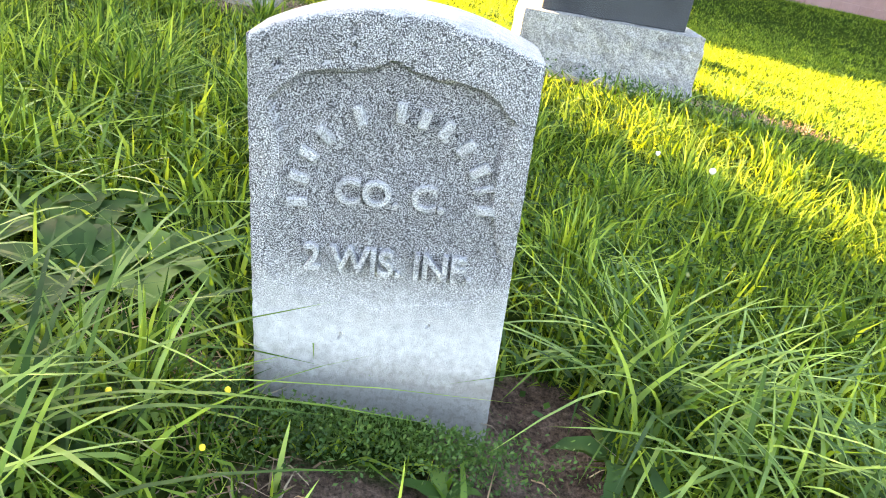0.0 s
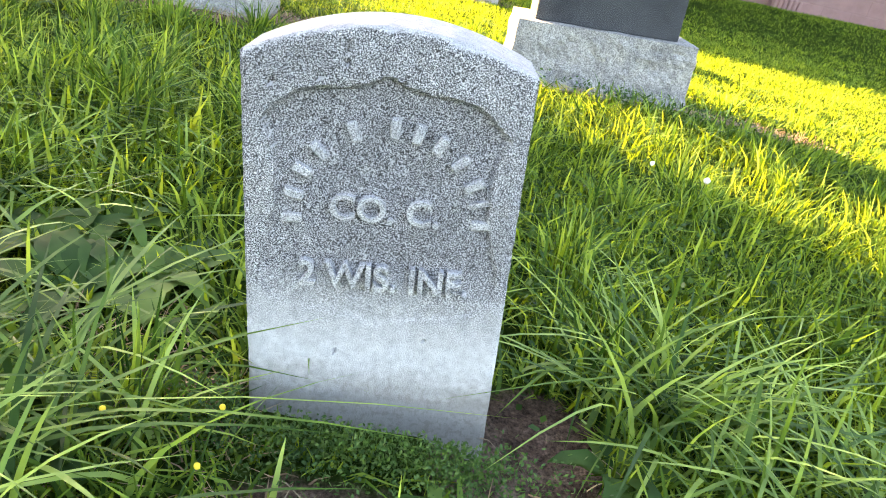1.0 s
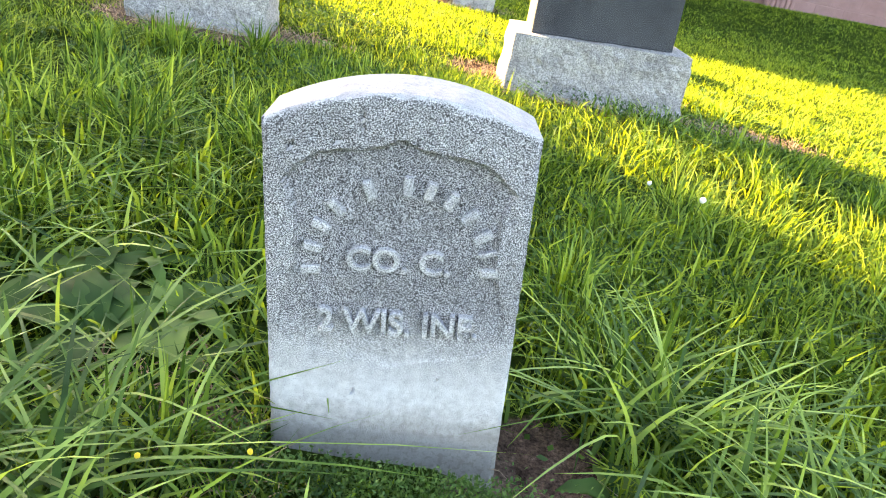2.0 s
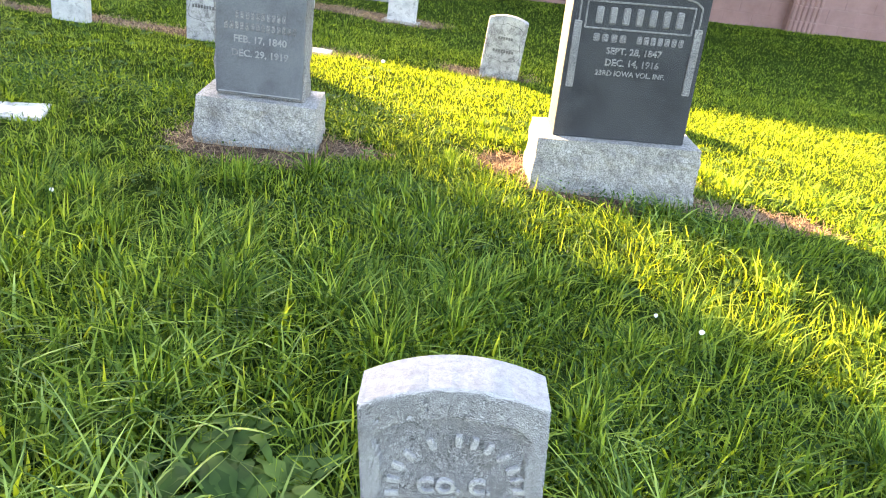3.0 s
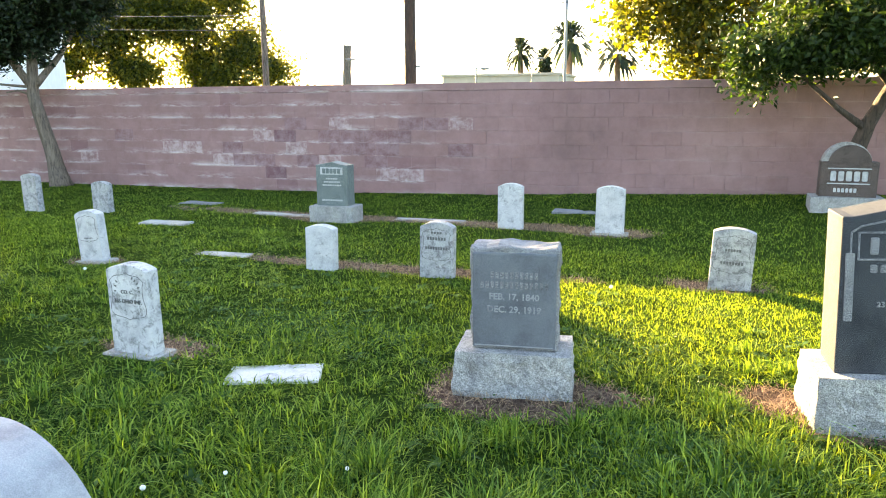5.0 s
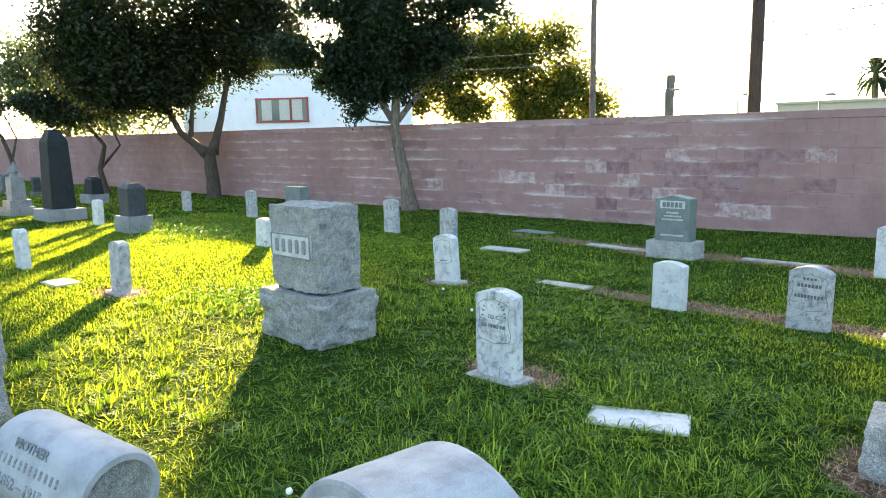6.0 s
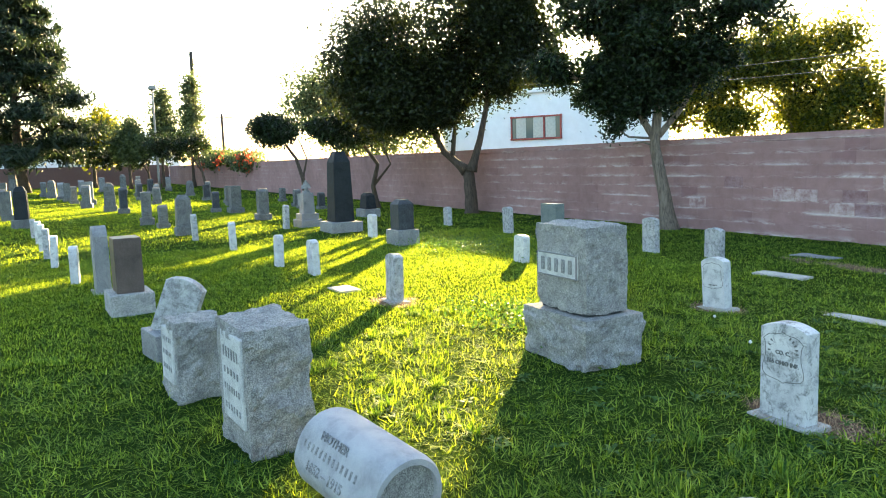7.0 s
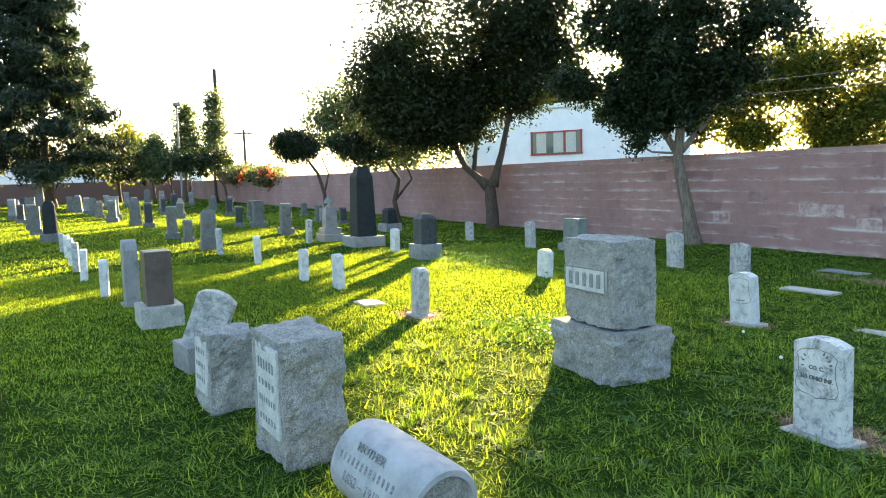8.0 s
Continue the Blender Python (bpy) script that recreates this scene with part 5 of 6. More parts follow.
# leaning juniper above the round-headed stone
leaning = tree("juniper_tree", "spreading bright-tipped juniper leaning over the wall",
     ([(0.95, 9.2, 0.0), (1.02, 9.1, 0.7), (1.12, 9.0, 1.15), (1.38, 8.9, 1.75), (1.7, 8.85, 2.3)], 0.13, 0.05),
     [([(1.1, 9.0, 1.1), (0.75, 8.8, 1.35), (0.3, 8.7, 1.75)], 0.05, 0.02), ([(1.3, 8.9, 1.6), (0.9, 8.8, 2.1), (0.5, 8.8, 2.4)], 0.05, 0.02), ([(1.5, 8.9, 2.0), (2.0, 8.8, 2.3), (2.5, 8.8, 2.5)], 0.05, 0.02)],
     [dict(blobs=[((1.2, 8.8, 2.55), (1.2, 0.9, 0.6), 4), ((0.1, 8.8, 2.0), (0.55, 0.6, 0.35), 1.2), ((2.4, 8.8, 2.4), (1.0, 0.8, 0.5), 2), ((-0.2, 8.8, 1.75), (0.3, 0.35, 0.22), 0.5), ((0.7, 8.8, 2.9), (0.9, 0.8, 0.5), 1.5), ((0.5, 8.8, 1.98), (0.55, 0.5, 0.2), 1.4), ((1.5, 8.8, 2.05), (0.75, 0.6, 0.25), 2.0), ((1.0, 8.8, 2.2), (0.8, 0.6, 0.25), 1.5)],
           count=34000, size=0.036, material=leaf_material("fresh_juniper_sprays", (0.012, 0.028, 0.008), (0.025, 0.05, 0.013), (0.06, 0.095, 0.022), (1.8, 1.7, 0.5), 0.3), spray=0.1, long=2.4, shell=0.5)], DARK_BARK)
leaning.location.x += 0.25
# sunlit trees beyond the wall
tree("broadleaf_tree", "sunlit yellow-green tree standing behind the white house",
     ([(-47.0, 28.6, -0.1), (-47.0, 28.6, 4.0), (-46.9, 28.7, 7.0)], 0.3, 0.1), [([(-47.0, 28.6, 4.0), (-46.2, 29.8, 5.6), (-45.8, 30.6, 7.0)], 0.12, 0.04), ([(-47.0, 28.6, 4.4), (-47.6, 27.4, 6.0), (-48.0, 26.6, 7.2)], 0.12, 0.04)],
     [dict(blobs=[((-47.0, 28.6, 7.0), (1.9, 2.2, 1.7), 3), ((-46.0, 30.4, 6.2), (1.2, 1.3, 1.3), 1.2), ((-48.0, 26.8, 6.6), (1.3, 1.4, 1.5), 1.4)], count=18000, size=0.13, material=SUNLEAF, spray=0.35, long=1.9, shell=0.15, per=30)], BARK)
tree("broadleaf_tree", "airy sunlit olive-green tree beyond the wall",
     ([(-38.6, 46.0, -0.1), (-38.6, 46.0, 3.0), (-38.4, 46.2, 6.2), (-38.8, 45.8, 10.0)], 0.3, 0.09),
     [([(-38.6, 46.0, 2.6), (-37.0, 48.0, 4.7), (-35.5, 49.6, 6.2)], 0.11, 0.03), ([(-38.5, 46.1, 3.8), (-40.2, 44.0, 6.2), (-41.2, 42.9, 8.3)], 0.11, 0.03), ([(-38.4, 46.2, 5.7), (-37.2, 47.7, 8.0), (-36.7, 48.2, 9.7)], 0.09, 0.025)],
     [dict(blobs=[((-39.1, 45.6, 8.2), (2.8, 2.8, 2.5), 3), ((-36.0, 49.1, 5.9), (2.0, 2.1, 1.8), 1.6), ((-37.9, 46.8, 4.5), (2.4, 2.4, 1.3), 1.4), ((-41.0, 43.2, 8.0), (2.3, 2.3, 1.7), 1.7), ((-34.3, 50.8, 4.0), (1.4, 1.6, 1.1), 0.8), ((-36.5, 48.4, 9.4), (1.4, 1.4, 1.2), 0.7), ((-37.0, 47.9, 3.2), (2.6, 2.6, 0.7), 0.8)],
           count=42000, size=0.15, material=SUNLEAF, spray=0.75, long=2.0, shell=0.1, per=18)], BARK)
tree("broadleaf_tree", "leafy tree with a reddish trunk beyond the wall",
     ([(-44.9, 38.6, -0.1), (-44.9, 38.6, 3.0), (-44.8, 38.6, 7.0), (-44.9, 38.6, 11.0)], 0.44, 0.13),
     [([(-44.9, 38.6, 3.2), (-43.0, 40.8, 3.9), (-41.0, 42.9, 4.0)], 0.14, 0.05), ([(-44.9, 38.6, 2.8), (-46.6, 36.9, 3.5), (-47.8, 35.5, 3.8)], 0.12, 0.05), ([(-44.9, 38.6, 5.0), (-46.6, 37.4, 7.3), (-47.8, 36.9, 9.2)], 0.14, 0.05), ([(-44.8, 38.6, 5.8), (-43.2, 40.5, 8.1), (-42.0, 41.7, 10.4)], 0.14, 0.05)],
     # the last, highest clump is out of view, added to shade the lawn
     [dict(blobs=[((-45.6, 37.9, 8.4), (3.2, 3.2, 2.0), 3), ((-42.7, 41.0, 8.2), (2.8, 2.8, 1.7), 2.2), ((-42.7, 41.0, 6.6), (2.2, 2.2, 1.7), 1.5), ((-47.3, 36.5, 7.3), (1.9, 1.9, 1.9), 1.2), ((-41.3, 42.7, 4.0), (2.1, 2.1, 1.1), 1.2), ((-47.5, 35.7, 4.0), (1.4, 1.4, 1.0), 0.7), ((-44.2, 39.6, 4.4), (1.2, 1.2, 0.7), 0.5), ((-46.4, 37.0, 11.4), (1.0, 1.0, 1.5), 2.0)],
           count=60000, size=0.15, material=SUNLEAF, spray=0.6, long=2.0, shell=0.1, per=18)], bark_material("reddish_bark", (0.1, 0.05, 0.03), (0.3, 0.16, 0.1)))
tree("broadleaf_tree", "sunlit leafy tree standing behind the wall",
     ([(1.0, 15.5, -0.1), (1.0, 15.5, 1.8), (1.1, 15.5, 3.5), (1.0, 15.5, 5.0)], 0.16, 0.05), [([(1.0, 15.5, 1.9), (0, 15.4, 2.8), (-1.0, 15.3, 3.5)], 0.06, 0.02), ([(1.05, 15.5, 2.4), (2.0, 15.4, 3.3), (2.8, 15.3, 4.0)], 0.06, 0.02)],
     [dict(blobs=[((0.3, 15.5, 4.2), (2.6, 1.6, 1.7), 4), ((-1.6, 15.5, 3.6), (1.1, 1.0, 1.0), 1.2), ((2.6, 15.5, 3.4), (1.5, 1.2, 1.3), 1.5), ((-0.6, 15.0, 2.4), (0.9, 0.8, 0.6), 0.6)], count=34000, size=0.075, material=SUNLEAF, spray=0.24, long=1.8, shell=0.25, per=32)], DARK_BARK)
tree("broadleaf_tree", "dull green tree behind the wall with thin branches",
     ([(-37.5, 11.0, -0.1), (-37.5, 10.8, 2.5), (-37.4, 10.2, 5.0)], 0.2, 0.06), [([(-37.5, 10.8, 2.4), (-37.6, 9.4, 4.0), (-37.7, 8.0, 5.4)], 0.08, 0.03), ([(-37.5, 10.8, 2.8), (-37.2, 12.0, 4.0), (-37.0, 13.0, 4.8)], 0.08, 0.03)],
     [dict(blobs=[((-37.4, 9.6, 4.6), (1.8, 1.9, 1.9), 3), ((-37.0, 11.8, 4.0), (1.4, 1.6, 1.3), 1.6), ((-36.8, 12.6, 2.6), (2.2, 3.4, 0.9), 1.6)], count=24000, size=0.09, material=DULL_LEAF, spray=0.28, long=1.9, shell=0.2, per=26)], DARK_BARK)
for sx, sy, top, wdt in ((-60.5, 5.6, 8.6, 1.1), (-60.7, 3.4, 7.4, 1.2), (-60.0, 1.0, 5.0, 1.3)):
    tree("slender_tree", "slender pale green tree behind the far wall", ([(sx, sy, -0.1), (sx, sy, 3.0), (sx, sy + 0.2, top)], 0.14, 0.04), [([(sx, sy, 3.0), (sx, sy + 0.6, 4.4), (sx, sy + 0.8, 5.4)], 0.05, 0.02)],
         [dict(blobs=[((sx, sy, 3.4), (wdt, wdt, 1.3), 2), ((sx, sy + 0.1, top * 0.65), (wdt * 0.8, wdt * 0.8, top * 0.22), 2), ((sx, sy + 0.2, top * 0.92), (wdt * 0.4, wdt * 0.4, 0.8), 0.7)], count=8000, size=0.12, material=DULL_LEAF, spray=0.28, long=1.9, shell=0.15, per=26)], DARK_BARK, group="slender trees")


def conifer():
    x, y = -60.6, -6.2
    limbs, blobs = [], []
    for k in range(44):
        z = 2.6 + k * 0.38
        a = k * 2.4
        r = (1 - (z - 3) / 17.5) * 6.2 * (0.75 + 0.4 * float(rng.random()))
        r = min(r, 5.8)
        dx, dy = math.cos(a), math.sin(a)
        limbs.append(([(x, y, z), (x + dx * r * 0.5, y + dy * r * 0.5, z + 0.35), (x + dx * r, y + dy * r, z - 0.1)], 0.1, 0.03))
        for f, s in ((0.45, 1.1), (0.75, 1.2), (1.0, 0.9)):
            blobs.append(((x + dx * r * f, y + dy * r * f, z + 0.2 - 0.45 * f), (1.3 * s, 1.3 * s, 0.5), s))
    tree("conifer", "large blue-green conifer with layered drooping boughs", ([(x, y, -0.2), (x, y, 5), (x, y + 0.1, 12), (x, y, 19.6)], 0.42, 0.06), limbs,
         [dict(blobs=blobs, count=90000, size=0.1, material=NEEDLES, spray=0.26, long=5.0, droop=0.5, shell=0.1, per=50)], DARK_BARK)


conifer()
tree("broadleaf_tree", "yellow-green rounded tree at the far end", ([(-66, -13, -0.1), (-66, -13, 2.0), (-66, -13, 4.5)], 0.2, 0.06), [], [dict(blobs=[((-66, -13, 3.4), (2.2, 2.4, 2.0), 1)], count=6000, size=0.2, material=SUNLEAF, spray=0.35, long=1.6, shell=0.4)], DARK_BARK)
tree("broadleaf_tree", "dark rounded tree at the far end", ([(-70, -1.5, -0.1), (-70, -1.5, 2.0), (-70, -1.5, 5.0)], 0.2, 0.06), [], [dict(blobs=[((-70, -1.0, 4.2), (2.0, 1.8, 2.2), 1)], count=6000, size=0.2, material=SUNLEAF, spray=0.35, long=1.6, shell=0.4)], DARK_BARK)
creeper = thing("creeper", pose(-52, 6.75, 0), "creeper with red blossom spilling over the wall", "climbing plant")
for mat_, n_ in ((DULL_LEAF, 11000), (BLOSSOM, 900)):
    me = leaves("foliage", [((-57, 6.9, 2.0), (6.0, 0.8, 0.5), 3), ((-48, 7.2, 1.9), (5.0, 0.6, 0.35), 2), ((-62, 6.6, 2.6), (3.0, 0.9, 0.5), 1), ((-46, 7.2, 1.6), (2.2, 0.4, 0.25), 0.6)], n_, 0.12, mat_, 0.22, 1.7, shell=0.2)
    me.transform(pose(52, -6.75, 0))
    part("foliage" if mat_ is DULL_LEAF else "blossom", me, None, creeper)


# ---- beyond the wall: poles, wires, palms, houses ----
def pole(name, x, y, h, r, label, mat, head=None):
    st = thing(name, pose(x, y, -0.1), label, "pole")
    bm = bmesh.new()
    limb_bm(bm, [(0, 0, 0), (0, 0, h * 0.5), (0.0, 0, h)], r, r * 0.8, 10, x, 0.03)
    part("shaft", bm, mat, st, smooth=True)
    if head == "lamp":
        part("arm", box_bm(1.1, 0.06, 0.06, 0.01, h - 0.05), mat, st, at=pose(0.3, 0, 0))
        part("lantern", box_bm(0.6, 0.3, 0.14, 0.03, h - 0.16), mat, st, at=pose(0.7, 0, 0))
    elif head == "flood":
        part("lantern", box_bm(0.7, 0.5, 0.25, 0.04, h - 0.1), mat, st)
    elif head == "cross":
        part("crossarm", box_bm(0.12, 2.2, 0.12, 0.01, h - 0.5), mat, st)
    return st


pole("utility_pole", -6.75, 14.2, 10.0, 0.14, "thick dark timber utility pole behind the wall", WOOD_POLE)
pole("utility_pole", -13.9, 19.2, 10.0, 0.11, "weathered timber utility pole behind the wall", BARK)
pole("utility_pole", -70.4, 7.2, 12.0, 0.2, "bare timber pole beyond the far wall", WOOD_POLE)
pole("utility_pole", -80, 11, 7.2, 0.16, "timber pole with a crossarm far off", WOOD_POLE, "cross")
pole("street_lamp", -8.0, 38.5, 7.2, 0.09, "dark steel lamp post with a flood head", STEEL, "flood")
pole("street_lamp", -55.7, 2.7, 7.2, 0.09, "dark lamp post with a box head beyond the wall", STEEL, "flood")
for x, y, h in ((-26.0, 47.0, 4.8), (-22.3, 50.5, 4.4), (-17.5, 52.5, 4.2), (-14.5, 58, 5.2)):
    pole("street_lamp", x, y, h, 0.06, "slim steel street lamp in the distance", STEEL, "lamp")


def wire(a, b, sag, r=0.012):
    st = thing("overhead_wire", pose(*a), "thin dark overhead wire", "wire", "overhead wires")
    bm = bmesh.new()
    path = [tuple(Vector(a).lerp(Vector(b), k / 10) - Vector(a) - Vector((0, 0, sag * 4 * (k / 10) * (1 - k / 10)))) for k in range(11)]
    limb_bm(bm, path, r, r, 5, 0, 0)
    part("strand", bm, DARK_TRIM, st)


for z0_, dz in ((4.2, 0.0), (3.75, 0.0), (5.6, 0.2)):
    wire((-13.9, 19.2, z0_), (12, 17.5, z0_ + 1.3), 0.25)
    wire((-13.9, 19.2, z0_), (-60, 24, z0_ + 4.0), 0.5)


def palm(x, y, h, s, label="tall fan palm with a shaggy crown in the distance"):
    st = thing("palm_tree", pose(x, y, -0.1), label, "palm tree", "distant palms")
    bm = bmesh.new()
    limb_bm(bm, [(0, 0, 0), (0.1, 0, h * 0.5), (0, 0, h)], 0.4, 0.3, 10, x)
    part("trunk", bm, BARK, st, smooth=True)
    bm = bmesh.new()
    for k in range(110):
        a, e = rng.uniform(0, 2 * math.pi), rng.uniform(-0.9, 1.3)
        d = Vector((math.cos(a) * math.cos(e), math.sin(a) * math.cos(e), math.sin(e)))
        side = d.cross(Vector((0, 0, 1))).normalized() * 0.16 * s
        p0 = Vector((0, 0, h)) + d * 0.3
        p1, p2 = p0 + d * 1.2 * s, p0 + d * 2.0 * s - Vector((0, 0, 0.7 * s))
        v = [bm.verts.new(p) for p in (p0, p1 - side, p2, p1 + side)]
        bm.faces.new(v)
    part("fronds", bm, NEEDLES, st)


palm(-22.75, 86.3, 7.6, 1.2)
palm(-14.3, 72.8, 7.6, 1.4)
palm(-10.2, 78.5, 6.6, 1.4)
stub = thing("palm_tree", pose(-28.4, 52.2, -0.1), "bare clipped palm trunk in the distance", "palm tree")
bm = bmesh.new()
limb_bm(bm, [(0, 0, 0), (0, 0, 3.5), (0.1, 0, 6.2)], 0.26, 0.34, 10, 3.0, 0.3)
part("trunk", bm, BARK, stub)
tree("cypress_tree", "narrow dark cypress in the distance", ([(-19.9, 87, -0.1), (-19.9, 87, 4), (-19.9, 87, 7.5)], 0.2, 0.05), [], [dict(blobs=[((-19.9, 87, 4.0), (0.8, 0.8, 2.4), 2), ((-19.9, 87, 6.6), (0.5, 0.5, 1.6), 1)], count=2500, size=0.25, material=JUNIPER, spray=0.2, long=2, shell=0.3)], DARK_BARK)


def house(name, m, w, d, h, wall_mat, label, windows):
    """windows: (x along the front, z, width, height, trim)."""
    st = thing(name, m, label, "house")
    part("wall", box_bm(w, d, h, 0.02), wall_mat, st)
    part("roof", box_bm(w + 0.3, d + 0.3, 0.22, 0.03, h), wall_mat, st)
    for x, z, ww, wh, trim in windows:
        win = part("window", box_bm(ww, 0.08, wh, 0.01, z), GLASS_M, st, at=pose(x, -d / 2, 0))
        for sx in (-ww / 2, ww / 2):
            part("frame", box_bm(0.08, 0.14, wh + 0.12, 0.01, z - 0.06), trim, win, at=pose(sx, -0.02, 0))
        for zz in (z - 0.06, z + wh - 0.04):
            part("frame", box_bm(ww + 0.12, 0.14, 0.08, 0.01, zz), trim, win, at=pose(0, -0.025, 0))
        for k in (-0.3, 0.05, 0.3):
            part("curtain", box_bm(ww * 0.2, 0.02, wh * 0.92, 0.005, z + 0.04 * wh), CURTAIN, win, at=pose(k * ww, -0.05, 0))
        part("mullion", box_bm(0.07, 0.12, wh, 0.01, z), trim, win, at=pose(ww * 0.17, -0.03, 0))
    return st


house("house", pose(-34.2, 22.0, 0, 0, 0, 34), 10.5, 7, 4.75, WHITE_WALL, "white flat-roofed stucco house with red-trimmed windows", [(0.2, 2.45, 2.7, 1.1, RED_TRIM), (-0.3, 1.0, 1.1, 0.95, RED_TRIM), (1.3, 1.0, 1.5, 0.95, DARK_TRIM)])
house("house", pose(-19, 68, 0, 0, 0, 0), 11, 8, 3.9, TAN_WALL, "low tan flat-roofed building in the distance", [(2.5, 1.5, 2.0, 1.2, DARK_TRIM)])
house("house", pose(-92, -8, 0, 0, 0, 90), 30, 8, 3.6, WHITE_WALL, "long low pale building beyond the far wall", [(k, 1.6, 2.0, 1.0, DARK_TRIM) for k in (-11, -6, -1, 4, 9)])
house("house", pose(-88, 4.5, 0, 0, 0, 90), 5, 5, 5.2, WHITE_WALL, "white house gable beyond the far wall", [])

# ---- grass ----
def blade_mesh(px, py, h, w, lean, segs, a=None):
    """Arrays for curved, tapering blades of grass, each bent towards the angle a."""
    n = len(px)
    a = rng.uniform(0, 2 * np.pi, n) if a is None else a
    dx, dy = np.cos(a), np.sin(a)
    tw = a + np.pi / 2 + rng.normal(0, 0.5, n)
    sx, sy = np.cos(tw), np.sin(tw)
    z0 = ground_z(px, py) - 0.006
    vs = []
    for s in range(segs + 1):
        k = s / segs
        ox = lean * h * k ** 1.8
        oz = h * k * (1 - 0.42 * np.minimum(lean, 1.4) * k)
        c = np.stack([px + dx * ox, py + dy * ox, z0 + oz], -1)
        if s == segs:
            vs.append(c)
        else:
            hw = (w / 2) * (1 - 0.75 * k ** 1.4) if s else w * 0.35
            off = np.stack([sx * hw, sy * hw, np.zeros(n)], -1)
            vs += [c - off, c + off]
    m = 2 * segs + 1
    verts = np.stack(vs, 1).reshape(-1, 3)
    t = []
    for s in range(segs - 1):
        b = 2 * s
        t += [(b, b + 1, b + 3), (b, b + 3, b + 2)]
    t.append((2 * segs - 2, 2 * segs - 1, 2 * segs))
    tris = (np.arange(n)[:, None, None] * m + np.array(t)[None]).reshape(-1, 3)
    return verts, tris


def in_feet(x, y, grow=0.0):
    f = np.zeros(len(x), bool)
    for cx, cy, hw, hd, yaw in FEET:
        m = (np.abs(x - cx) < 1.2) & (np.abs(y - cy) < 1.2)
        dx, dy = x[m] - cx, y[m] - cy
        u, v = dx * math.cos(yaw) + dy * math.sin(yaw), -dx * math.sin(yaw) + dy * math.cos(yaw)
        f[m] |= (np.abs(u) < hw + grow) & (np.abs(v) < hd + grow)
    return f


def scatter(x0, x1, y0, y1, per_m2, per_tuft, spread):
    """Tufts: blades that spring from shared roots and bend outwards. Gives places, angles and each tuft's size."""
    n = int((x1 - x0) * (y1 - y0) * per_m2)
    m = max(1, n // per_tuft)
    cx, cy, cs = rng.uniform(x0, x1, m), rng.uniform(y0, y1, m), np.clip(rng.lognormal(0, 0.5, m), 0.4, 2.4)
    cl = value_noise(cx, cy, 2.6, 32) * 0.7 + value_noise(cx, cy, 0.9, 33) * 0.5
    cs *= 0.65 + 0.6 * cl
    who = rng.integers(0, m, n)
    off = rng.normal(0, spread, (n, 2)) * cs[who][:, None]
    a = np.arctan2(off[:, 1], off[:, 0]) + rng.normal(0, 0.6, n)
    return cx[who] + off[:, 0], cy[who] + off[:, 1], a, cs[who]


